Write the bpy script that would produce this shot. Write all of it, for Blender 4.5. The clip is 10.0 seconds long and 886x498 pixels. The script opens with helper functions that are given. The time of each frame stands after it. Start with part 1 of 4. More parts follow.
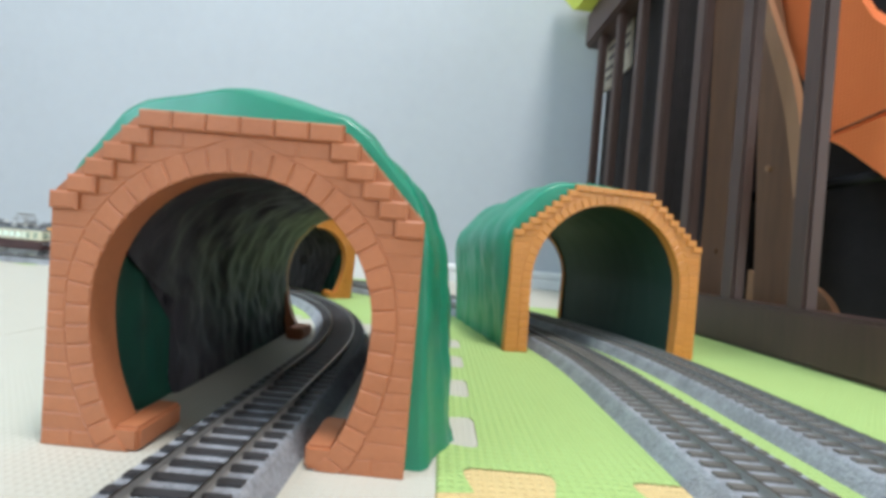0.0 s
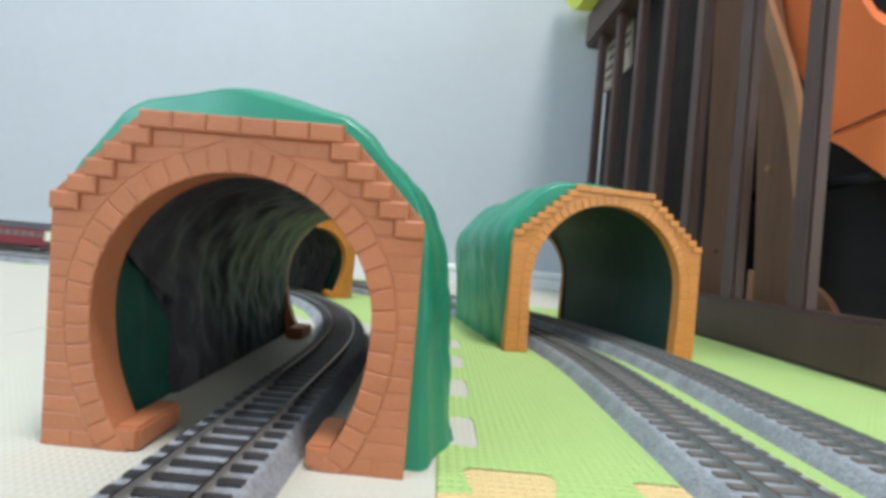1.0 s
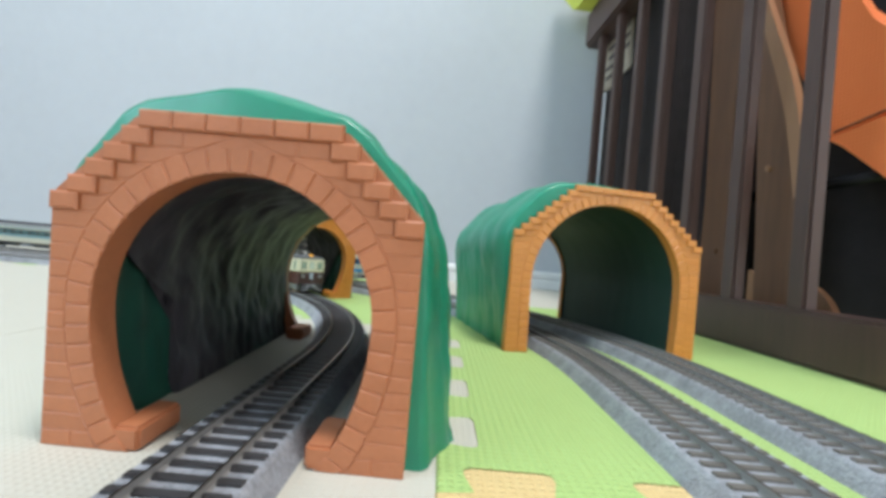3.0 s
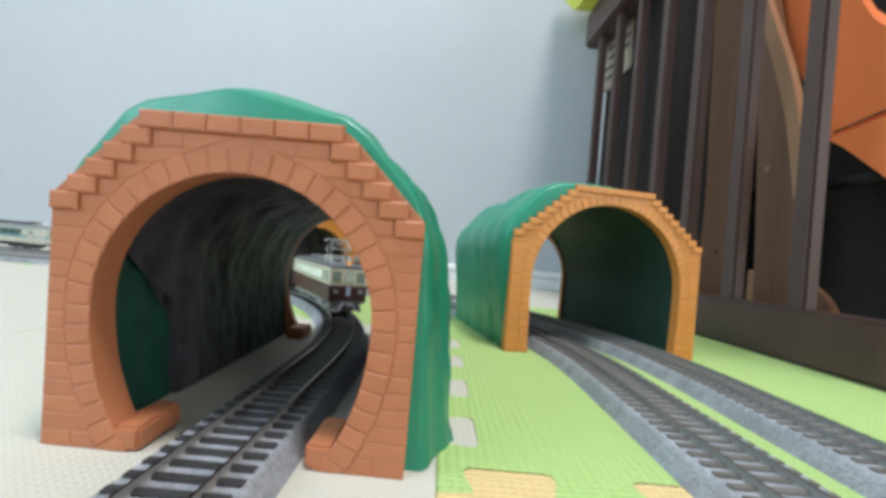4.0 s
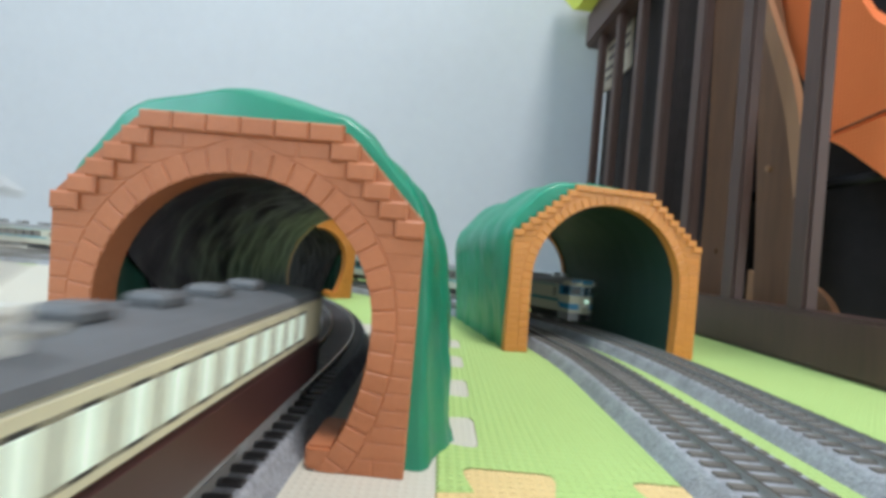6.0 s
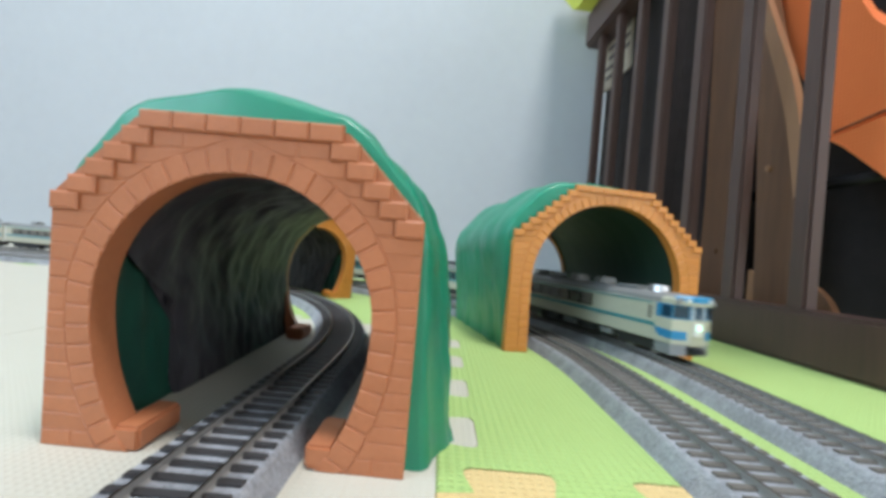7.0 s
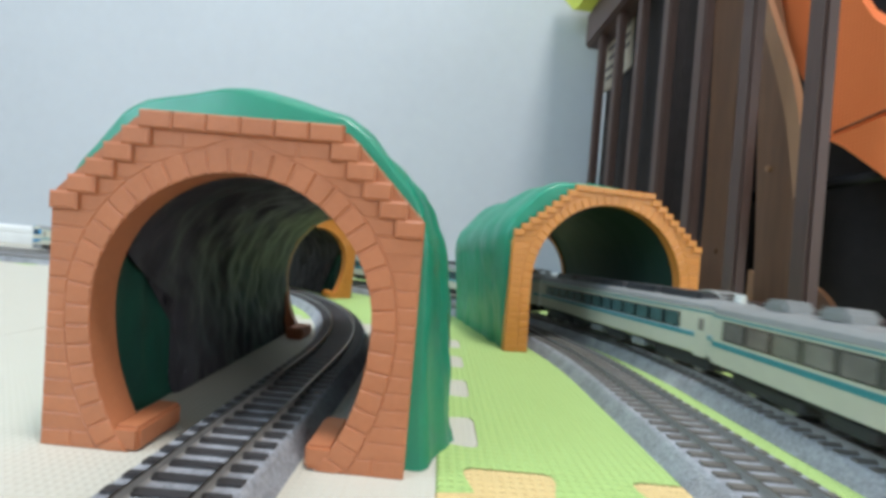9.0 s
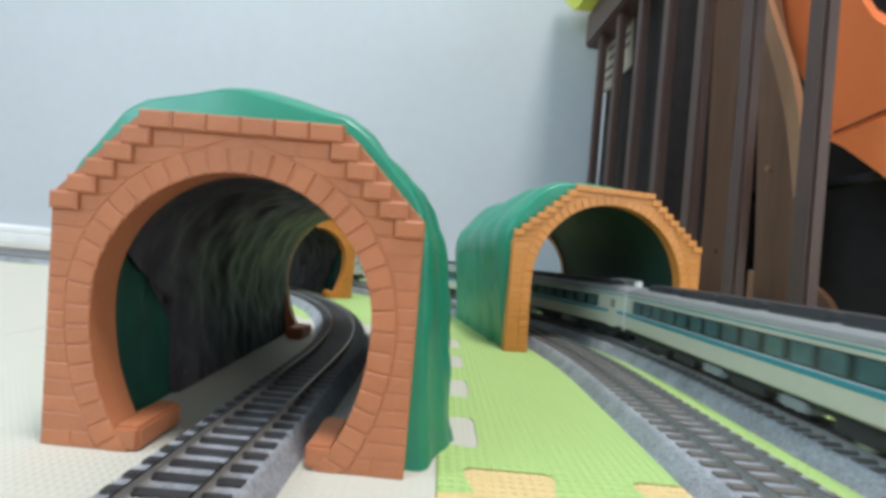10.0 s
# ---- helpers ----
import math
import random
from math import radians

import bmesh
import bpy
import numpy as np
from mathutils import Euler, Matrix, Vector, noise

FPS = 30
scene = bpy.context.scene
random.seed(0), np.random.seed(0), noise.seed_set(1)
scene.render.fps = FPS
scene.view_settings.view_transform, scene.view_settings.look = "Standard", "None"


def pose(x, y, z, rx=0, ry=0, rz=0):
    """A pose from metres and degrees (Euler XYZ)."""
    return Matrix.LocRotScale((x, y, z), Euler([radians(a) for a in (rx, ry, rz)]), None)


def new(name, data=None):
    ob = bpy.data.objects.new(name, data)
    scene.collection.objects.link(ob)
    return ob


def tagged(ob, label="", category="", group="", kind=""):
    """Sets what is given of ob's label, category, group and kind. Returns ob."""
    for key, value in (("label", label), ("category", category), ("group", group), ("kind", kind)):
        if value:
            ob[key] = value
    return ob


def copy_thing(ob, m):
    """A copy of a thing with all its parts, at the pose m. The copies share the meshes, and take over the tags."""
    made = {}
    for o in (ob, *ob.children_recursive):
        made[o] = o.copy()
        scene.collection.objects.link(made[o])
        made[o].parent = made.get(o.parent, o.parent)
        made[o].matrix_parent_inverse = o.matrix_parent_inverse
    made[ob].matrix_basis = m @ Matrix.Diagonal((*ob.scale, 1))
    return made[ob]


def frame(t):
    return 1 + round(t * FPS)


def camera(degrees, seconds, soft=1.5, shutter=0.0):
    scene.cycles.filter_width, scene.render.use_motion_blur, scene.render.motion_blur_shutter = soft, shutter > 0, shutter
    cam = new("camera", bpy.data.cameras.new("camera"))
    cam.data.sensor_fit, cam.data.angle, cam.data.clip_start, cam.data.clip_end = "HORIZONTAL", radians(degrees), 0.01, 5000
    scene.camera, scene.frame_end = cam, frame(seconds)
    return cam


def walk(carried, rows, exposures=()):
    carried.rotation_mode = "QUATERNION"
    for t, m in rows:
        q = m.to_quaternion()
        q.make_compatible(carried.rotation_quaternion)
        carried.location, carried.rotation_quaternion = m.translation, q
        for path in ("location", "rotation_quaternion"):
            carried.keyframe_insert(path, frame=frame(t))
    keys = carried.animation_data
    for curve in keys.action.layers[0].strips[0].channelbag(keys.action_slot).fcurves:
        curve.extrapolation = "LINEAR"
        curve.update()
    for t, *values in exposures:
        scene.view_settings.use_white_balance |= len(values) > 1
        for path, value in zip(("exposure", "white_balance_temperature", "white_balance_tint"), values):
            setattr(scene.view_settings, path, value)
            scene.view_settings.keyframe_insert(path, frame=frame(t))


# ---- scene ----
# ---------- camera ----------
EYE = (0.0, 0.0, 0.039)
cam = camera(89.6, 10.0, soft=3.8, shutter=0.9)
STAND = pose(*EYE, 90.58, 0, 0) @ pose(0, 0, 0, 0, 0, 5.07)
walk(cam, [(0, STAND), (10, STAND)])
scene.view_settings.exposure = 0.1

# ---------- light: a ceiling lamp, dim daylight from a side window and a low window behind ----------
world = bpy.data.worlds.new("room_dusk")
scene.world = world
world.use_nodes = True
world.node_tree.nodes["Background"].inputs[0].default_value = (0.75, 0.85, 1.0, 1)
world.node_tree.nodes["Background"].inputs[1].default_value = 0.3


def area_lamp(name, m, sx, sy, watts, color):
    lamp = bpy.data.lights.new(name, "AREA")
    lamp.shape, lamp.size, lamp.size_y, lamp.energy, lamp.color = "RECTANGLE", sx, sy, watts, color
    ob = new(name, lamp)
    ob.matrix_world = m
    return ob


area_lamp("ceiling_light_source", pose(0.30, -0.33, 2.26), 0.36, 0.36, 41, (0.97, 0.97, 1.0))
area_lamp("window_light_source", pose(-1.59, -1.1, 1.35, 0, -90, 0), 1.2, 1.6, 32, (0.62, 0.83, 1.0))
area_lamp("low_window_light_source", pose(1.55, -1.55, 0.66, 0, 0, 45) @ pose(0, 0, 0, 90, 0, 0), 0.62, 0.8, 11, (1.0, 0.96, 0.92))


# ---------- materials ----------
def material(name, color, rough=0.5, metal=0.0, color2=None, scale=200.0, mix=0.5, bump=0.0, bump_scale=None,
             detail=4.0, stretch=(1, 1, 1), coat=0.0, island=0.0, sss=0.0):
    """Principled surface with noise between two colours, fine relief and a coarse tone drift. Scale per metre."""
    m = bpy.data.materials.new(name)
    m.use_nodes = True
    nt = m.node_tree
    b = nt.nodes["Principled BSDF"]
    b.inputs["Roughness"].default_value = rough
    b.inputs["Metallic"].default_value = metal
    b.inputs["Coat Weight"].default_value = coat
    co = nt.nodes.new("ShaderNodeTexCoord")
    mp = nt.nodes.new("ShaderNodeMapping")
    mp.inputs["Scale"].default_value = stretch
    nt.links.new(co.outputs["Object"], mp.inputs[0])
    c2 = color2 or tuple(c * 0.82 for c in color)
    n1 = nt.nodes.new("ShaderNodeTexNoise")
    n1.inputs["Scale"].default_value, n1.inputs["Detail"].default_value = scale, detail
    nt.links.new(mp.outputs[0], n1.inputs["Vector"])
    n2 = nt.nodes.new("ShaderNodeTexNoise")
    n2.inputs["Scale"].default_value, n2.inputs["Detail"].default_value = scale / 9, 2
    nt.links.new(mp.outputs[0], n2.inputs["Vector"])
    add = nt.nodes.new("ShaderNodeMath")
    add.operation = "MULTIPLY_ADD"
    add.inputs[1].default_value = 0.5
    nt.links.new(n2.outputs[0], add.inputs[0])
    half = nt.nodes.new("ShaderNodeMath")
    half.operation = "MULTIPLY"
    half.inputs[1].default_value = 0.5
    nt.links.new(n1.outputs[0], half.inputs[0])
    nt.links.new(half.outputs[0], add.inputs[2])
    ramp = nt.nodes.new("ShaderNodeValToRGB")
    ramp.color_ramp.elements[0].position, ramp.color_ramp.elements[1].position = 0.5 - mix / 2.6, 0.5 + mix / 2.6
    ramp.color_ramp.elements[0].color, ramp.color_ramp.elements[1].color = (*c2, 1), (*color, 1)
    nt.links.new(add.outputs[0], ramp.inputs[0])
    out = ramp.outputs[0]
    if island:
        oi = nt.nodes.new("ShaderNodeObjectInfo")
        hsv = nt.nodes.new("ShaderNodeHueSaturation")
        rng = nt.nodes.new("ShaderNodeMapRange")
        rng.inputs["To Min"].default_value, rng.inputs["To Max"].default_value = 1 - island, 1 + island
        nt.links.new(oi.outputs["Random"], rng.inputs["Value"])
        nt.links.new(rng.outputs[0], hsv.inputs["Value"])
        nt.links.new(out, hsv.inputs["Color"])
        out = hsv.outputs[0]
    nt.links.new(out, b.inputs["Base Color"])
    if bump:
        n3 = nt.nodes.new("ShaderNodeTexNoise")
        n3.inputs["Scale"].default_value, n3.inputs["Detail"].default_value = bump_scale or scale, 3
        nt.links.new(mp.outputs[0], n3.inputs["Vector"])
        bp = nt.nodes.new("ShaderNodeBump")
        bp.inputs["Strength"].default_value, bp.inputs["Distance"].default_value = bump, 0.0006
        nt.links.new(n3.outputs[0], bp.inputs["Height"])
        nt.links.new(bp.outputs[0], b.inputs["Normal"])
    if sss:
        b.inputs["Subsurface Weight"].default_value = sss
        b.inputs["Subsurface Radius"].default_value = (0.002, 0.002, 0.002)
    return m


def woven(name, color, color2, cell, bump=0.6, rough=0.75, axes="XY"):
    """Foam or cloth with a raised square weave of the given cell in metres."""
    m = material(name, color, rough, color2=color2, scale=60, mix=1.0)
    nt = m.node_tree
    b = nt.nodes["Principled BSDF"]
    co = nt.nodes.new("ShaderNodeTexCoord")
    heights = []
    for axis in axes:
        w = nt.nodes.new("ShaderNodeTexWave")
        w.bands_direction = axis
        w.inputs["Scale"].default_value = 2 * math.pi / 20 / cell
        w.inputs["Distortion"].default_value = 0.6
        nt.links.new(co.outputs["Object"], w.inputs["Vector"])
        heights.append(w)
    mul = nt.nodes.new("ShaderNodeMath")
    mul.operation = "MULTIPLY"
    nt.links.new(heights[0].outputs["Fac"], mul.inputs[0])
    nt.links.new(heights[1].outputs["Fac"], mul.inputs[1])
    bp = nt.nodes.new("ShaderNodeBump")
    bp.inputs["Strength"].default_value, bp.inputs["Distance"].default_value = bump, cell * 0.25
    nt.links.new(mul.outputs[0], bp.inputs["Height"])
    nt.links.new(bp.outputs[0], b.inputs["Normal"])
    return m


def glowing(name, color, strength):
    m = material(name, color, 0.3, mix=0.2)
    b = m.node_tree.nodes["Principled BSDF"]
    b.inputs["Emission Color"].default_value = (*color, 1)
    b.inputs["Emission Strength"].default_value = strength
    return m


M_WALL = material("wallpaper", (0.48, 0.508, 0.53), 0.85, color2=(0.45, 0.474, 0.496), scale=55, bump=0.25, bump_scale=420)
M_SKIRT = material("white_skirting", (0.80, 0.80, 0.77), 0.5, scale=30)
M_FLOOR = material("laminate", (0.55, 0.46, 0.34), 0.45, color2=(0.46, 0.37, 0.26), scale=14, stretch=(1, 8, 1), bump=0.1)
M_CEIL = material("ceiling_paint", (0.8, 0.8, 0.78), 0.9, scale=40)
M_MATGREEN = woven("green_foam", (0.39, 0.545, 0.185), (0.355, 0.50, 0.16), 0.0019, 0.95)
M_MATCREAM = woven("cream_foam", (0.53, 0.505, 0.425), (0.49, 0.467, 0.39), 0.0015, 0.45)
M_MATORANGE = woven("orange_foam", (0.68, 0.50, 0.23), (0.62, 0.45, 0.20), 0.0018, 0.9)
M_BRICKRED = material("terracotta_plastic", (0.47, 0.17, 0.075), 0.42, color2=(0.40, 0.14, 0.06), scale=900, bump=0.12, bump_scale=2200, island=0.05, sss=0.1)
M_BRICKORANGE = material("orange_plastic", (0.62, 0.235, 0.05), 0.42, color2=(0.54, 0.20, 0.028), scale=900, bump=0.12, bump_scale=2200, island=0.05, sss=0.1)
M_HILL = material("green_plastic", (0.006, 0.235, 0.135), 0.41, color2=(0.005, 0.185, 0.105), scale=120, bump=0.25, bump_scale=260, coat=0.15)
M_LINING = material("dark_rock_plastic", (0.086, 0.080, 0.090), 0.45, color2=(0.027, 0.026, 0.030), scale=140, bump=0.9, bump_scale=190, stretch=(1, 1, 0.45))
M_LINING.node_tree.nodes["Principled BSDF"].inputs["Specular IOR Level"].default_value = 0.28
# hill green darkened unevenly to paint the dimness inside the small tunnels
M_HILLSHADE = material("mottled_green_plastic_shade", (0.014, 0.105, 0.066), 0.5, color2=(0.016, 0.045, 0.036), scale=160, mix=0.8, bump=0.3, bump_scale=260)
# wide tunnel's inner faces: the hill green again, with the shade inside painted in
M_HILLINSHADE = material("green_plastic_in_shade", (0.013, 0.042, 0.027), 0.55, color2=(0.010, 0.032, 0.021), scale=120, bump=0.1, bump_scale=300)
M_BALLAST = material("grey_ballast", (0.40, 0.41, 0.44), 0.8, color2=(0.15, 0.155, 0.165), scale=1100, mix=0.5, bump=1.0, bump_scale=1800)
M_TIEBLACK = material("black_sleeper", (0.05, 0.047, 0.048), 0.5, color2=(0.032, 0.03, 0.032), scale=1200, island=0.12)
M_TIEBROWN = material("brown_sleeper", (0.155, 0.14, 0.12), 0.65, color2=(0.105, 0.094, 0.08), scale=1200, island=0.12)
M_RAIL = material("nickel_rail", (0.34, 0.31, 0.28), 0.28, 1.0, color2=(0.2, 0.18, 0.16), scale=700)
M_RAILSIDE = material("browned_rail", (0.30, 0.285, 0.265), 0.4, 0.0, scale=700)
M_DARKWOOD = material("dark_stained_wood", (0.082, 0.042, 0.034), 0.5, color2=(0.053, 0.027, 0.021), scale=60, stretch=(6, 6, 0.6), bump=0.1)
M_LIGHTWOOD = material("varnished_bentwood", (0.175, 0.078, 0.036), 0.4, color2=(0.10, 0.045, 0.022), scale=50, stretch=(5, 5, 0.5), bump=0.08)
M_PALEWOOD = material("pale_bentwood", (0.34, 0.175, 0.09), 0.4, color2=(0.26, 0.13, 0.065), scale=50, stretch=(5, 5, 0.5))
M_ORANGECLOTH = woven("orange_canvas", (0.84, 0.20, 0.05), (0.76, 0.17, 0.042), 0.0024, 0.35, axes="YZ")
M_BLACKCLOTH = material("black_cloth", (0.028, 0.021, 0.021), 0.95, color2=(0.015, 0.011, 0.011), scale=90, bump=0.5, bump_scale=900)
M_PAPER = material("paper", (0.55, 0.48, 0.38), 0.8, color2=(0.35, 0.30, 0.24), scale=40)
M_INK = material("print_ink", (0.10, 0.09, 0.085), 0.8)
M_YELLOW = material("yellow_green_felt", (0.62, 0.66, 0.10), 0.9, color2=(0.52, 0.56, 0.08), scale=200, bump=0.4)
M_CREAM = material("cream_paint", (0.72, 0.69, 0.50), 0.4, scale=300, mix=0.4)
M_BROWNPAINT = material("maroon_brown_paint", (0.055, 0.022, 0.022), 0.4, scale=300, mix=0.4)
M_REDPAINT = material("dark_red_paint", (0.20, 0.022, 0.03), 0.42, scale=300, mix=0.4)
M_WHITEPAINT = material("ivory_white_paint", (0.53, 0.52, 0.405), 0.35, color2=(0.475, 0.465, 0.36), scale=300, mix=0.4)
M_CABGLASS = material("dark_blue_glass", (0.022, 0.065, 0.11), 0.1, color2=(0.012, 0.035, 0.06), scale=160)
M_BLUEPAINT = material("sky_blue_paint", (0.03, 0.25, 0.47), 0.35, scale=300, mix=0.4)
M_TEALPAINT = material("teal_stripe_paint", (0.04, 0.25, 0.275), 0.4, scale=300, mix=0.4)
M_ROOFGREY = material("grey_roof_plastic", (0.115, 0.123, 0.13), 0.55, color2=(0.085, 0.092, 0.098), scale=500, bump=0.05)
M_ROOFLIGHT = material("silver_grey_roof", (0.235, 0.24, 0.235), 0.45, scale=400, bump=0.05)
M_ROOFBLACK = material("black_roof_fittings", (0.045, 0.045, 0.05), 0.5, scale=400)
M_UNDER = material("underframe_black", (0.03, 0.03, 0.032), 0.6, scale=900)
M_UNDERGREY = material("underframe_grey", (0.26, 0.27, 0.28), 0.55, scale=700)
M_STEEL = material("bright_steel", (0.62, 0.62, 0.62), 0.3, 0.9, scale=600)
M_PANTO = material("pantograph_silver", (0.36, 0.355, 0.34), 0.4, 0.5, scale=600)
M_INSUL = material("white_insulator", (0.75, 0.75, 0.70), 0.35, scale=400)
M_PANE = material("smoked_pane", (0.26, 0.24, 0.21), 0.15, color2=(0.09, 0.085, 0.078), scale=160, mix=0.7)
M_PANEGREEN = material("green_tinted_pane", (0.20, 0.30, 0.22), 0.12, scale=160, mix=0.8, color2=(0.30, 0.36, 0.30))
M_PANELIT = glowing("lit_pane", (0.62, 0.74, 0.64), 0.55)
M_PANEDIM = glowing("dim_lit_pane", (0.42, 0.50, 0.42), 0.22)
M_PANETEAL = material("teal_tinted_pane", (0.09, 0.18, 0.175), 0.15, color2=(0.035, 0.06, 0.06), scale=160, mix=0.7)
M_HEADLIGHT = glowing("headlight_white", (0.62, 1.0, 0.80), 0.95)
M_PLATE = material("pale_blue_plate", (0.42, 0.50, 0.60), 0.4, scale=400, mix=0.4)
M_LAMPAMBER = glowing("headlight_amber", (1.0, 0.45, 0.04), 0.45)
M_SKYPANE = glowing("daylight_pane", (0.62, 0.80, 1.0), 1.5)
M_LAMPGLASS = glowing("ceiling_lamp_cover", (1.0, 0.97, 0.93), 2.5)
M_BLACKGLOSS = material("gloss_black", (0.015, 0.015, 0.017), 0.2)


# ---------- mesh helpers (shapes in millimetres) ----------
MM = 0.001


def mm(x, y, z, rx=0, ry=0, rz=0):
    return pose(x * MM, y * MM, z * MM, rx, ry, rz)


def mesh_of(name, bm, mat, smooth=False):
    bmesh.ops.scale(bm, vec=(MM, MM, MM), verts=bm.verts)
    bmesh.ops.recalc_face_normals(bm, faces=bm.faces)
    me = bpy.data.meshes.new(name)
    bm.to_mesh(me)
    bm.free()
    for mt in (mat if isinstance(mat, (list, tuple)) else [mat]):
        me.materials.append(mt)
    if smooth:
        me.shade_smooth()
        me.set_sharp_from_angle(angle=radians(38))
    return me


def part(name, bm, mat, parent=None, label="", m=None, smooth=False):
    ob = new(name, mesh_of(name, bm, mat, smooth))
    if parent:
        ob.parent = parent
    if m is not None:
        ob.matrix_basis = m
    return tagged(ob, label)


def shared(name, me, parent, m):
    ob = new(name, me)
    ob.parent = parent
    ob.matrix_basis = m
    return ob


def thing(name, label, category, m=None, group="", kind=""):
    ob = new(name)
    ob.empty_display_size = 0.01
    if m is not None:
        ob.matrix_basis = m
    return tagged(ob, label, category, group, kind)


def box(x0, x1, y0, y1, z0, z1, bevel=0.0, bm=None, seg=1):
    own = bm or bmesh.new()
    r = bmesh.ops.create_cube(own, size=1)
    for v in r["verts"]:
        v.co = Vector(((x0 + x1) / 2 + v.co.x * (x1 - x0), (y0 + y1) / 2 + v.co.y * (y1 - y0), (z0 + z1) / 2 + v.co.z * (z1 - z0)))
    if bevel:
        es = list({e for v in r["verts"] for e in v.link_edges})
        bmesh.ops.bevel(own, geom=es, offset=bevel, segments=seg, affect="EDGES")
    return own


def tube(p, q, r, bm=None, n=8, r2=None):
    own = bm or bmesh.new()
    p, q = Vector(p), Vector(q)
    d = q - p
    res = bmesh.ops.create_cone(own, cap_ends=True, segments=n, radius1=r, radius2=r if r2 is None else r2, depth=d.length)
    rot = d.to_track_quat("Z", "Y").to_matrix().to_4x4()
    bmesh.ops.transform(own, matrix=Matrix.Translation((p + q) / 2) @ rot, verts=res["verts"])
    return own


def rounded(points, times=2, sharp=55):
    """Cuts the blunt corners of an outline into a curve and keeps the sharp ones."""
    for _ in range(times):
        out = []
        for i, p in enumerate(points):
            a, b, c = Vector(points[i - 1]), Vector(p), Vector(points[(i + 1) % len(points)])
            if math.degrees((b - a).angle(c - b, 0.0)) > sharp:
                out.append(p)
            else:
                out += [tuple(b.lerp(a, 0.25)), tuple(b.lerp(c, 0.25))]
        points = out
    return points


def prism(points, d0, d1, axis="y", bm=None, bevel=0.0):
    """A polygon in the plane across the axis, pushed from d0 to d1 along it."""
    own = bm or bmesh.new()

    def place(a, b, d):
        return {"y": (a, d, b), "x": (d, a, b), "z": (a, b, d)}[axis]
    low = [own.verts.new(place(a, b, d0)) for a, b in points]
    high = [own.verts.new(place(a, b, d1)) for a, b in points]
    own.faces.new(low)
    top = own.faces.new(high)
    n = len(points)
    for i in range(n):
        own.faces.new((low[i], low[(i + 1) % n], high[(i + 1) % n], high[i]))
    if bevel:
        bmesh.ops.bevel(own, geom=list(top.edges), offset=bevel, segments=1, affect="EDGES")
    return own


def sweep(sections, closed=True, cap=True):
    """Skin through lists of points, one list a section."""
    bm = bmesh.new()
    rows = [[bm.verts.new(p) for p in s] for s in sections]
    k = len(rows[0])
    for a, b in zip(rows, rows[1:]):
        for i in range(k if closed else k - 1):
            j = (i + 1) % k
            bm.faces.new((a[i], a[j], b[j], b[i]))
    if cap and closed:
        bm.faces.new(rows[0])
        bm.faces.new(rows[-1])
    return bm


# ---------- room ----------
WALL_Y = 655


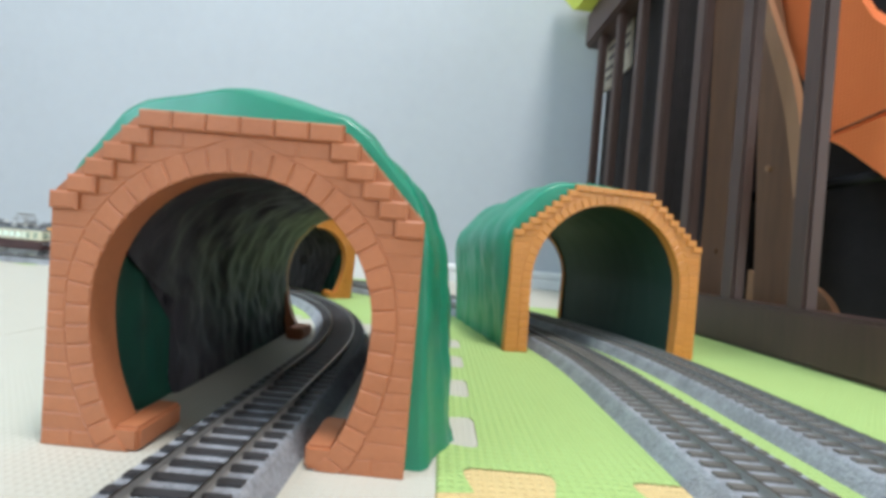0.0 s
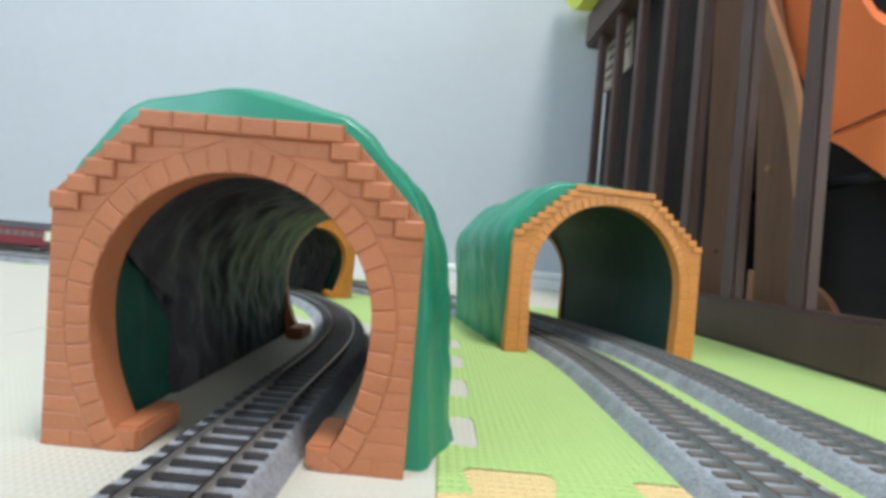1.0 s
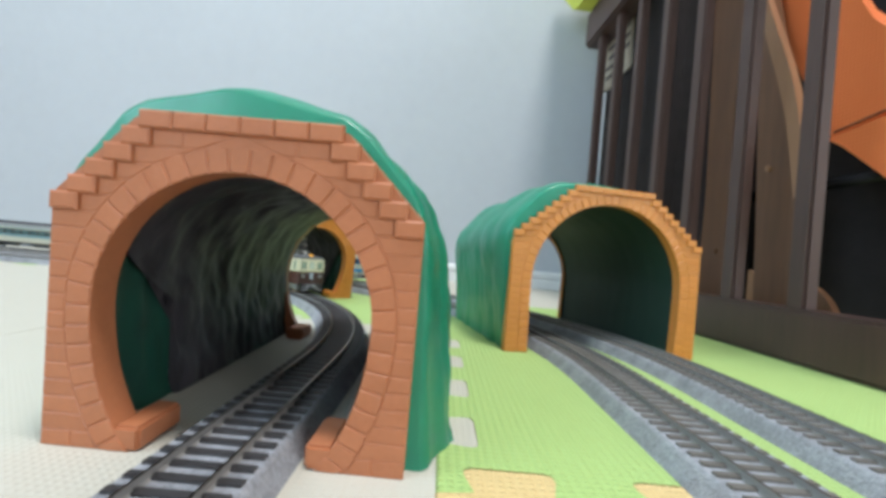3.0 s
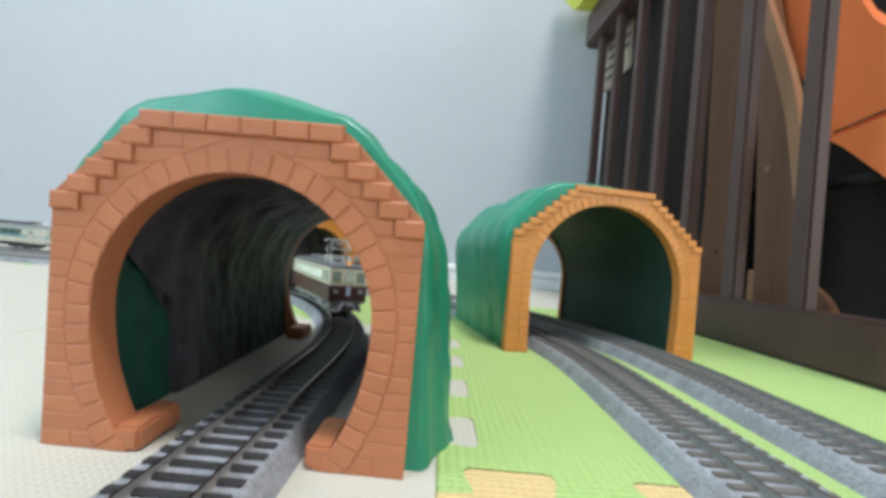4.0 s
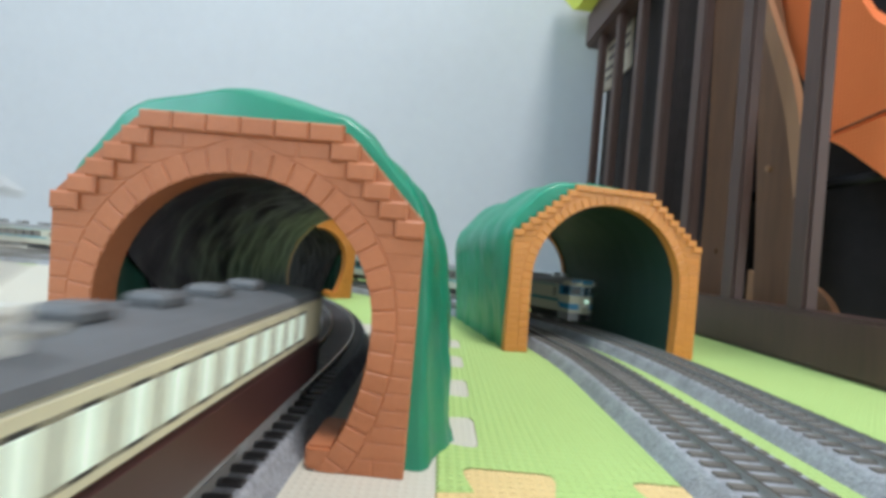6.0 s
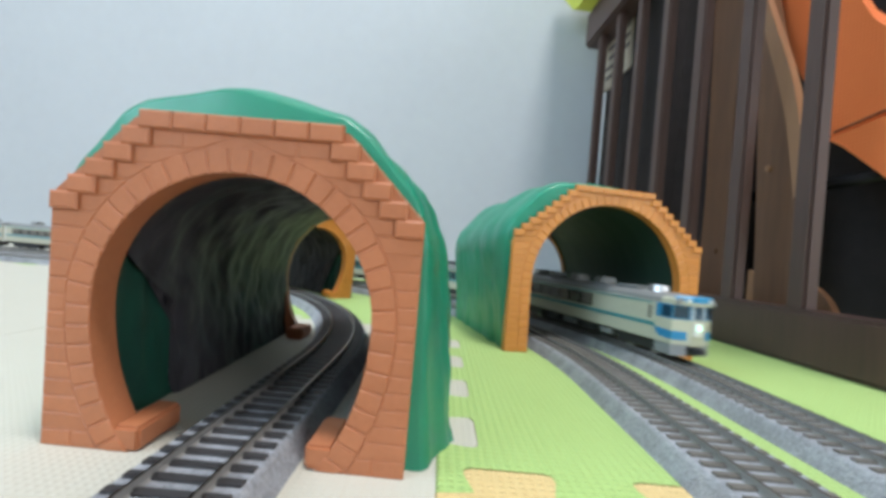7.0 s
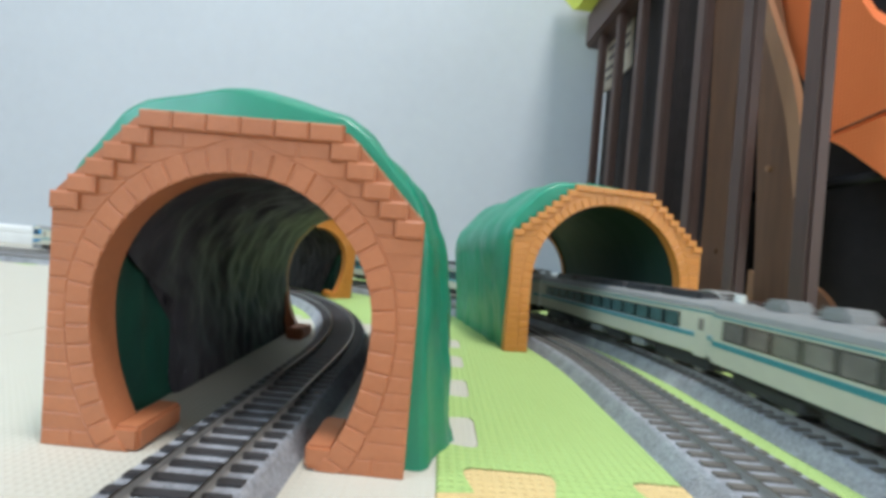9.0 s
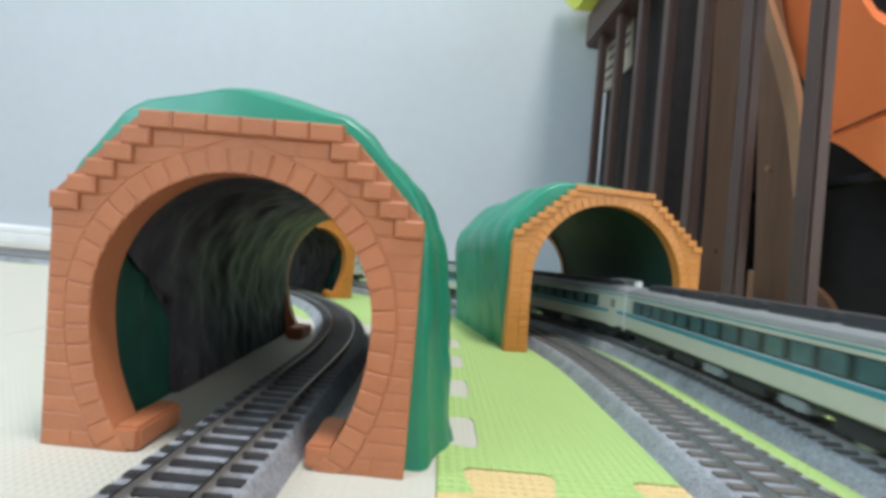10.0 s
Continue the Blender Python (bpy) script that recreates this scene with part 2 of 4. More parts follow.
def room():
    def slab(name, args, mat, label):
        ob = part(name, box(*args), mat)
        return tagged(ob, label, "wall" if "wall" in name else name, kind="structure")
    slab("floor", (-1600, 1900, -1900, 720, -32, -12), M_FLOOR, "wood laminate floor under the play mats")
    slab("wall_north", (-1600, 1900, WALL_Y, WALL_Y + 80, -12, 2400), M_WALL, "pale blue-grey papered wall behind the layout")
    slab("wall_south", (-1600, 1240, -1980, -1900, -12, 2400), M_WALL, "plain papered wall of the room")
    west = slab("wall_west", (-1680, -1600, -1980, 735, -12, 500), M_WALL, "papered wall with a window")
    part("wall_head", box(-1680, -1600, -1980, 735, 2190, 2400), M_WALL, west)
    part("wall_pier", box(-1680, -1600, -1980, -1750, 500, 2190), M_WALL, west)
    part("wall_pier", box(-1680, -1600, -450, 735, 500, 2190), M_WALL, west)
    win = tagged(new("window_1"), "white-framed window with daylight behind", "window", kind="structure")
    for y0, y1, z0, z1 in ((-1750, -450, 500, 545), (-1750, -450, 2145, 2190), (-1750, -1705, 546, 2144), (-495, -450, 546, 2144)):
        part("window_frame", box(-1676, -1626, y0 + 1, y1 - 1, z0 + 1, z1 - 1, 3), M_SKIRT, win)
    for y0, y1 in ((-1704, -1112), (-1088, -496)):
        part("pane", box(-1662, -1658, y0, y1, 547, 2143), M_SKYPANE, win, "bright pane")
    part("mullion", box(-1672, -1630, -1111, -1089, 547, 2143, 3), M_SKIRT, win)
    part("window_sill", box(-1630, -1570, -1760, -440, 480, 500, 4), M_SKIRT, win)
    slab("wall_east", (1900, 1980, -1240, 735, -12, 2400), M_WALL, "plain papered wall of the room")
    # canted bay with a low window across the corner
    turn = mm(1570, -1570, 0, 0, 0, 45)
    bay = tagged(new("wall_bay"), "papered corner wall with a low window", "wall", kind="structure")
    bay.matrix_basis = turn
    for x0, x1, z0, z1 in ((-500, 500, -12, 200), (-500, 500, 1120, 2400), (-500, -370, 200, 1120), (370, 500, 200, 1120)):
        part("wall_panel", box(x0, x1, -80, 0, z0, z1), M_WALL, bay)
    low = tagged(new("window_2"), "low white-framed window with daylight behind", "window", kind="structure")
    low.matrix_basis = turn
    for x0, x1, z0, z1 in ((-368, 368, 202, 240), (-368, 368, 1080, 1118), (-368, -330, 241, 1079), (330, 368, 241, 1079)):
        part("window_frame", box(x0, x1, -75, -25, z0, z1, 3), M_SKIRT, low)
    part("pane", box(-329, 329, -60, -56, 242, 1078), M_SKYPANE, low, "bright pane")
    slab("ceiling", (-1680, 1980, -1980, 735, 2400, 2450), M_CEIL, "plain white ceiling")
    prof = [(0, -12), (-9, -12), (-9, 13), (-7.5, 14.2), (-7.5, 15.2), (-9, 16), (-9, 22), (-6, 25.5), (0, 25.5)]
    ob = part("baseboard", prism([(WALL_Y + a, b) for a, b in prof], -1600, 1900, "x"), M_SKIRT)
    tagged(ob, "white moulded skirting board along the wall", "baseboard", kind="structure")
    lamp = thing("ceiling_lamp", "square white ceiling lamp, switched on", "lamp", mm(300, -330, 2400))
    part("base", box(-300, 300, -300, 300, -40, 0, 6), M_SKIRT, lamp)
    part("shade", box(-285, 285, -285, 285, -95, -41, 20, seg=3), M_LAMPGLASS, lamp, "glowing white cover")


# ---------- foam play mats ----------
def tab_edge(p, q, out, centres, depth=9.2, w0=12.5, w1=17.5):
    """Points from p towards q (q left out) with dovetail tabs at the given distances; out: +1 juts, -1 notches, 0 plain."""
    p, q = Vector(p), Vector(q)
    d = (q - p).normalized()
    n = Vector((d.y, -d.x)) * out
    pts = [p]
    if out:
        shape = [(w0 / 2, 0.0), (w1 / 2 - 0.5, 0.62), (w1 / 2, 0.80), (w1 / 2 - 0.5, 0.93), (w1 / 2 - 2.2, 1.0)]
        for c in centres:
            for u, h in [(-u, h) for u, h in shape] + shape[::-1]:
                pts.append(p + d * (c + u) + n * h * depth)
    return pts


TILE, PITCH = 310, 31


def mat_tile(x, y, mat, edges, label, wide=TILE, tall=TILE):
    """Tile with its lower corner at x, y; edges: south, east, north, west as (sign, places of the tabs)."""
    g = 0.2
    c = [(x + g, y + g), (x + wide - g, y + g), (x + wide - g, y + tall - g), (x + g, y + tall - g)]
    pts = []
    for i, (out, places) in enumerate(edges):
        lo, size = (x, wide) if i in (0, 2) else (y, tall)
        centres = sorted(a - lo - g if i < 2 else lo + size - g - a for a in places)
        w = 0.3 if out > 0 else 0
        pts += tab_edge(c[i], c[(i + 1) % 4], out, [a for a in centres if 10 < a < size - 10], w0=12.5 - w, w1=17.5 - w)
    return tagged(part("foam_mat", prism([tuple(p) for p in pts], -12, 0, "z", bevel=0.45), mat), label, "play mat", "interlocking foam play mats")


def mats():
    text = {"green": "light green foam mat tile with woven relief", "cream": "cream white foam mat tile with woven relief",
            "orange": "pale orange foam mat tile with interlocking tabs"}
    mt = {"green": M_MATGREEN, "cream": M_MATCREAM, "orange": M_MATORANGE}
    along_y = [196 + 32 * k for k in range(-12, 2)]
    along_x = [15.5 + PITCH * k for k in range(-40, 30)]
    none = (0, ())

    def put(x, y, c, *edges, wide=TILE, tall=TILE):
        mat_tile(x, y, mt[c], edges, text[c], wide, tall)
    seam = [v for v in along_y if -70 < v < 221]
    # east of the seam: orange in front, green beyond
    put(2, 74, "green", (-1, along_x), none, none, (-1, [v for v in seam if v > 84]))
    put(2, 74 - TILE, "orange", none, none, (1, along_x), (-1, [v for v in seam if v < 64]))
    put(2, 74 - 2 * TILE, "green", none, none, none, none)
    put(2 + TILE, 74, "green", none, none, none, none)
    put(2 + TILE, 74 - TILE, "cream", none, none, none, none)
    put(2, 74 + TILE, "cream", none, none, none, none)
    # west of the seam
    put(-140, 226 - TILE, "cream", none, (1, [v for v in seam if v > 84 or v < 64]), (1, along_x), none, wide=142)
    put(-140, 226, "green", (-1, along_x), none, none, none, wide=142)
    put(-140, 226 - 2 * TILE, "cream", none, none, none, none, wide=142)
    for k in range(5):
        put(-140 - TILE * (k + 1), 364 - TILE, "cream", none, none, (1, along_x), none)
        put(-140 - TILE * (k + 1), 364, "green", (-1, along_x), none, none, none, tall=24)
        put(-140 - TILE * (k + 1), 388, "cream", none, none, none, none, tall=250)
    put(-140 - TILE, 364 - 2 * TILE, "cream", none, none, none, none)


# ---------- track paths ----------
def make_path(x0, y0, radius):
    """Distance s back along a line: straight at x0 up to y0, a quarter turn to the west, then straight."""
    arc = radius * math.pi / 2

    def at(s):
        if s <= y0:
            return Vector((x0, s)), 0.0
        if s <= y0 + arc:
            a = (s - y0) / radius
            return Vector((x0 - radius * (1 - math.cos(a)), y0 + radius * math.sin(a))), a
        return Vector((x0 - radius - (s - y0 - arc), y0 + radius)), math.pi / 2
    return at


PATH_INNER = make_path(-33.1, 133, 251)
PATH_MIDDLE = make_path(60.2, 145, 282)
PATH_OUTER = make_path(96.2, 145, 315)
RAIL_TOP, RIDE = 6.0, 7.3


def track(path, s0, s1, near0, near1, tie_mat, label, grow=0.0):
    root = thing("railway_track", label, "model track", group="model railway tracks")
    steps = [s0 + (s1 - s0) * i / round((s1 - s0) / 9) for i in range(round((s1 - s0) / 9) + 1)]

    def section(prof, s):
        p, a = path(s)
        side = Vector((math.cos(a), math.sin(a)))
        return [(p.x + side.x * u, p.y + side.y * u, z) for u, z in prof]
    bed = [(-11.3 - grow, 0.05), (-9.2 - grow, 3.7), (-8.6 - grow, 4.25), (8.6 + grow, 4.25), (9.2 + grow, 3.7), (11.3 + grow, 0.05)]
    part("roadbed", sweep([section(bed, s) for s in steps]), M_BALLAST, root, "grey moulded ballast bed")
    for u in (-4.5, 4.5):
        rail = [(u - 0.4, 4.2), (u - 0.15, 4.8), (u - 0.24, 5.6), (u - 0.24, RAIL_TOP), (u + 0.24, RAIL_TOP), (u + 0.24, 5.6), (u + 0.15, 4.8), (u + 0.4, 4.2)]
        bm = sweep([section(rail, s) for s in steps])
        ob = part("rail", bm, [M_RAILSIDE, M_RAIL], root, "thin dark rail with a bright running surface")
        for f in ob.data.polygons:
            if f.center.z > (RAIL_TOP - 0.05) * MM:
                f.material_index = 1
    tie = mesh_of("sleeper", prism([(-0.98, 3.6), (-0.86, 4.7), (0.86, 4.7), (0.98, 3.6)], -8.25 - 0.7 * grow, 8.25 + 0.7 * grow, "x"), tie_mat)
    plate = bmesh.new()
    far = bmesh.new()
    n = int((s1 - s0) / 4.07)
    for i in range(n):
        s = s0 + i * 4.07
        p, a = path(s)
        m = mm(p.x, p.y, 0, 0, 0, math.degrees(a))
        if near0 <= s <= near1:
            ob = shared("sleeper", tie, root, m)
        else:
            r = bmesh.ops.create_cube(far, size=1)["verts"]
            for v in r:
                v.co = Vector((v.co.x * 16.5, v.co.y * 1.8, 4.2 + v.co.z * 1.0))
            c, sn = math.cos(a), math.sin(a)
            for v in r:
                v.co = Vector((p.x + v.co.x * c - v.co.y * sn, p.y + v.co.x * sn + v.co.y * c, v.co.z))
        for u in (-4.5, 4.5):
            r = bmesh.ops.create_cube(plate, size=1)["verts"]
            c, sn = math.cos(a), math.sin(a)
            for v in r:
                x, y = u + v.co.x * 1.1, v.co.y * 0.6
                v.co = Vector((p.x + x * c - y * sn, p.y + x * sn + y * c, 4.75 + v.co.z * 0.35))
    tagged(part("sleeper_run", far, tie_mat, root), kind="stuff")
    tagged(part("fastening_run", plate, tie_mat, root), kind="stuff")
    return root


# ---------- tunnels ----------
ARCHES = {}


def arch_point(a, half, spring, low):
    """A horseshoe walked by its length: a = -1 (left foot) .. 1 (right foot)."""
    key = (half, spring, low)
    if key not in ARCHES:
        t0 = math.asin(min(1, spring / low))
        pts, run = [], [0.0]
        for k in range(241):
            t = math.pi + t0 - (math.pi + 2 * t0) * k / 240
            pts.append((half * math.cos(t), spring + (half if math.sin(t) > 0 else low) * math.sin(t)))
        for p, q in zip(pts, pts[1:]):
            run.append(run[-1] + math.dist(p, q))
        ARCHES[key] = (pts, run)
    pts, run = ARCHES[key]
    d = (a + 1) / 2 * run[-1]
    k = min(239, max(0, int(np.searchsorted(run, d)) - 1))
    f = (d - run[k]) / (run[k + 1] - run[k])
    return (pts[k][0] + (pts[k + 1][0] - pts[k][0]) * f, pts[k][1] + (pts[k + 1][1] - pts[k][1]) * f)


def portal(root, name, mat, half, spring, low, ring, base, steps, dz, top_half, top, thick, feet, flip=1, label="", bricks=True, inset=0.0, relief=0.5):
    """Brick arch front. Local: x across, y into the tunnel, z up; flip=-1 for the far end."""
    n = 44
    inner = [arch_point(-1 + 2 * i / n, half, spring, low) for i in range(n + 1)]
    shoulder = top - steps * dz
    key = [(-base, 0), (-base, shoulder - inset), (-top_half + inset, top - 0.4), (top_half - inset, top - 0.4), (base, shoulder - inset), (base, 0)]
    seg = [math.dist(key[i], key[i + 1]) for i in range(5)]
    total = sum(seg)

    def outer_at(f):
        d = f * total
        for i in range(5):
            if d <= seg[i] or i == 4:
                k = min(1, d / seg[i])
                return (key[i][0] + (key[i + 1][0] - key[i][0]) * k, key[i][1] + (key[i + 1][1] - key[i][1]) * k)
            d -= seg[i]
    outer = [outer_at(i / n) for i in range(n + 1)]
    bm = bmesh.new()
    rows = []
    for y in ((relief if bricks else 0.0), thick):
        rows.append(([bm.verts.new((p[0], y * flip, p[1])) for p in inner], [bm.verts.new((p[0], y * flip, p[1])) for p in outer]))
    (ia, oa), (ib, ob_) = rows
    for i in range(n):
        bm.faces.new((ia[i], ia[i + 1], oa[i + 1], oa[i]))
        bm.faces.new((ib[i], ib[i + 1], ob_[i + 1], ob_[i]))
        bm.faces.new((ia[i], ia[i + 1], ib[i + 1], ib[i]))
        bm.faces.new((oa[i], oa[i + 1], ob_[i + 1], ob_[i]))
    for i in (0, n):
        bm.faces.new((ia[i], oa[i], ob_[i], ib[i]))
    body = part(name, bm, mat, root, label, smooth=True)

    def brick(points, y0, y1, bv=0.28):
        b = prism(points, y1 * flip, y0 * flip, "y", bevel=bv)
        part("brick", b, mat, body)

    for s in (-1, 1) if feet else ():
        xe = arch_point(s * 0.985, half, spring, low)[0]
        a, b = sorted((s * 14.4, xe + s * 2.5))
        y0, y1 = sorted((0.2 * flip, 12.5 * flip))
        part("foot", box(a, b, y0, y1, 0, 4.4, 0.6, seg=2), mat, body)
    if not bricks:
        return body
    # voussoirs
    count = 39 if half < 30 else 51
    gap = 0.0028 * relief
    for k in range(count):
        a0, a1 = -1 + 2 * k / count + gap, -1 + 2 * (k + 1) / count - gap
        pts = []
        for a in (a0, (a0 + a1) / 2, a1):
            x, z = arch_point(a, half, spring, low)
            pts.append((x, max(z, 0.05)))
        for a in (a1, (a0 + a1) / 2, a0):
            (xp, zp), (xq, zq) = arch_point(max(-1, a - 0.02), half, spring, low), arch_point(min(1, a + 0.02), half, spring, low)
            ln = math.hypot(xq - xp, zq - zp)
            x, z = arch_point(a, half, spring, low)
            x, z = x - (zq - zp) / ln * ring, z + (xq - xp) / ln * ring
            pts.append((max(-base, min(base, x)), max(z, 0.05)))
        brick(pts, 0.0, 0.9, 0.22 + 0.3 * relief)

    def ring_x(z):
        r = half + ring + 0.1
        lo = low + ring
        if z > spring + r:
            return 0.0
        q = (z - spring) / (r if z > spring else lo)
        return r * math.sqrt(max(0, 1 - q * q))
    # stepped edge courses and wall bricks
    h = dz
    rows_n = int(round(top / h))
    rh = top / rows_n
    for r in range(rows_n):
        z0, z1 = r * rh + 0.2 * relief, (r + 1) * rh - 0.2 * relief
        j = r - (rows_n - 1 - steps)
        last = r == rows_n - 1
        for s in (-1, 1):
            edge = base + 0.3
            if j >= 0 and not last:
                edge = base + 0.35 - j * (base + 0.35 - top_half) / steps
                w = 4.9
                brick([(s * (edge - w), z0 - 0.1), (s * edge, z0 - 0.1), (s * edge, z1 + 0.1), (s * (edge - w), z1 + 0.1)], -0.6, 0.9, 0.35)
                edge -= w + 0.12
            xa0, xa1 = ring_x(z0), ring_x(z1)
            if last:
                continue
            if edge - max(xa0, xa1) < 1.0:
                continue
            e = edge
            k = 0
            while e - max(xa0, xa1) > 1.2:
                w = (8.6 if (r + k) % 2 else 5.4)
                lo_x = e - w
                if lo_x - max(xa0, xa1) < 2.2:
                    pts = [(s * (xa0 + 0.0), z0), (s * e, z0), (s * e, z1), (s * (xa1 + 0.0), z1)]
                    brick(pts, 0.1, 0.9, 0.14 + 0.3 * relief)
                    break
                brick([(s * lo_x, z0), (s * e, z0), (s * e, z1), (s * lo_x, z1)], 0.1, 0.9, 0.14 + 0.3 * relief)
                e = lo_x - 0.2
                k += 1
    # top course
    m = 6
    for k in range(m):
        w = 2 * top_half / m
        x0 = -top_half + k * w
        brick([(x0 + 0.06, top - rh), (x0 + w - 0.06, top - rh), (x0 + w - 0.06, top), (x0 + 0.06, top)], -0.7, 0.9, 0.3)
    return body


def hill_outline(base, shoulder, top_half, top, ridge, flare, west=1.0):
    """Rounded cross-section of the shell round a stepped portal, as even steps from the left foot to the right foot."""
    pts = [Vector(p) for p in ((-base * west + flare, 0), (-base * west, shoulder * 0.45), (-base * (west + 0.09), shoulder), (-top_half * 1.42, top), (-5, top + ridge), (8, top + ridge * 0.4), (top_half, top), (base, shoulder), (base + flare, 0))]
    for _ in range(2):
        cut = [pts[0]]
        for p, q in zip(pts, pts[1:]):
            cut += [p.lerp(q, 0.17), p.lerp(q, 0.83)]
        pts = cut + [pts[-1]]
    run = [0.0]
    for p, q in zip(pts, pts[1:]):
        run.append(run[-1] + (q - p).length)

    def at(a):
        d = (a + 1) / 2 * run[-1]
        k = min(len(pts) - 2, max(0, int(np.searchsorted(run, d)) - 1))
        return pts[k].lerp(pts[k + 1], (d - run[k]) / (run[k + 1] - run[k]))
    return at


def hill_shell(root, length, y_start, outline, in_half, in_spring, in_low, seed, wobble=1.0, fold_in=1.0, inside=None, swell=2.0, drift=0.0, taper=1.0):
    """Rock-like plastic shell: folded outside, folded inside, open at both ends."""
    na = 96
    outer, inner = [], []
    near = [0.0, 0.25, 0.7, 1.5, 2.6, 4.0, 6.0, 8.5]
    inner_y = [10.5 + (length - 21) * j / 56 for j in range(57)]
    stations = near + inner_y + [length - v for v in reversed(near)]
    ny = len(stations) - 1
    for along in stations:
        f = along / length
        y = y_start + along
        ends = min(1.0, min(f, 1 - f) * 6)
        lip = max(0.0, 1 - min(along, length - along) / 8.5)
        lip = 2.6 * (1 - math.sqrt(1 - lip * lip))
        ro, ri = [], []
        for i in range(na + 1):
            a = -1 + 2 * i / na
            p = outline(a)
            out = (outline(min(1, a + 0.03)) - outline(max(-1, a - 0.03))).normalized()
            out = Vector((-out.y, out.x))
            low = max(0.0, 1 - p.y / 45)
            # ribs that run down the flanks, broad folds and fine dents
            u = y + 6 * noise.noise(Vector((a * 2.5, y * 0.03, seed + 2)))
            rib = 0.5 - abs(math.sin(u * 0.17 + seed)) + 0.45 * noise.noise(Vector((a * 1.6, u * 0.21, seed)))
            fold = 1.3 * rib * (0.35 + 0.65 * low) + 1.6 * noise.noise(Vector((a * 2.6 + seed, y * 0.05, seed + 7)))
            fold += 0.55 * noise.noise(Vector((a * 4 + seed, u * 0.45, seed + 5))) + 0.7 * noise.noise(Vector((a * 9, y * 0.16, seed + 3))) + 0.3 * noise.noise(Vector((a * 22, y * 0.2, seed + 9)))
            k = fold * wobble * (0.55 + 0.45 * ends) + (swell * ends * low if a > 0 else 0.0) - lip
            wide, side = 1 + (taper - 1) * f, drift * f
            ro.append(((p.x + out.x * k) * wide + side, y, max(0, p.y + out.y * k) * (1 + wide) / 2 if 0 < i < na else 0))
            px, pz = arch_point(a, in_half, in_spring, in_low)
            fi = fold_in * (noise.noise(Vector((a * 2.2, y * 0.16, seed + 20))) * 2.0 + noise.noise(Vector((a * 6, y * 0.3, seed + 21))) * 0.9) * wobble * (0.3 + 0.7 * ends)
            l = math.hypot(px, pz - in_spring * 0.6) or 1
            ri.append(((px + px / l * fi) * wide + side, y, (1 + wide) / 2 * max(0, pz + (pz - in_spring * 0.6) / l * fi)))
        outer.append(ro)
        inner.append(list(reversed(ri)))
    bm = sweep([o + i for o, i in zip(outer, inner)], closed=True, cap=False)
    # end rims
    bm.verts.ensure_lookup_table()
    k = 2 * (na + 1)
    for row in (0, ny):
        base = row * k
        for i in range(na):
            bm.faces.new((bm.verts[base + i], bm.verts[base + i + 1], bm.verts[base + k - 2 - i], bm.verts[base + k - 1 - i]))
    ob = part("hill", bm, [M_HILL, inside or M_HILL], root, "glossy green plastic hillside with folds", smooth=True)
    # inner faces take the darkened green, so tunnel shade sits in their colour
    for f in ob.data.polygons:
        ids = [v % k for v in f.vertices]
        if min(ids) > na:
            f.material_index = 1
    return ob


def rock_lining(root, length, half, spring, low, seed):
    """Dark rock-textured inner sleeve that starts a little behind the portal."""
    ny, na = 64, 96
    rows = []
    for j in range(ny + 1):
        ring_out, ring_in = [], []
        for i in range(na + 1):
            a = -1 + 2 * i / na
            x, z = arch_point(a, half, spring, low)
            start = 6.5 + 23 * max(0.0, min(1.0, (37 - z) / 15)) ** 1.3 + 2.5 * noise.noise(Vector((a * 7, 0.3, seed)))
            y = start + (length - 4 - start) * j / ny
            d = noise.noise(Vector((a * 5, y * 0.10, seed))) * 0.9 + noise.noise(Vector((a * 9, y * 0.22, seed + 5))) * 0.7
            d += noise.noise(Vector((a * 15 + 0.1 * y, y * 0.34, seed + 8))) * 0.55 + noise.noise(Vector((a * 30, y * 0.6, seed + 11))) * 0.25
            l = math.hypot(x, z - 14) or 1
            side = -5.5 * y / length
            ring_in.append((side + x - x / l * (0.8 + d), y, max(0, z - (z - 14) / l * (0.8 + d))))
            ring_out.append((side + x + x / l * 0.9, y, max(0, z + (z - 14) / l * 0.9)))
        rows.append(ring_in + list(reversed(ring_out)))
    part("rock_lining", sweep(rows), M_LINING, root, "near-black rock-textured inner lining", smooth=True)


def small_tunnel(m, mat, label, length=112):
    root = thing("toy_tunnel", label, "toy tunnel", m, group="toy tunnels")
    args = dict(mat=mat, half=24.2, spring=25.2, low=34, ring=4.2, base=31.4, steps=5, dz=2.93, top_half=17.2, top=58.6, thick=6.0, feet=True, relief=0.24)
    front = portal(root, "portal", flip=1, label="moulded brick portal with stepped edges", **args)
    front.matrix_basis = pose(0, 0, 0, 3.0, 0, 0)
    hill_shell(root, length - 9, 3.6, hill_outline(34.6, 46.5, 17.6, 63.2, 4.6, 1.2, 0.99), 28.6, 25.0, 60, 3.0, 1.25, 0.45, M_HILLSHADE, swell=5.0, drift=-5.5)
    rock_lining(root, length, 27.2, 25.0, 60, 5.0)
    rear = portal(root, "rear_portal", flip=-1, label="moulded brick portal at the far end", bricks=False, **{**args, "half": 26.4, "thick": 3.0})
    rear.matrix_basis = mm(-5.5, length, 0)
    return root


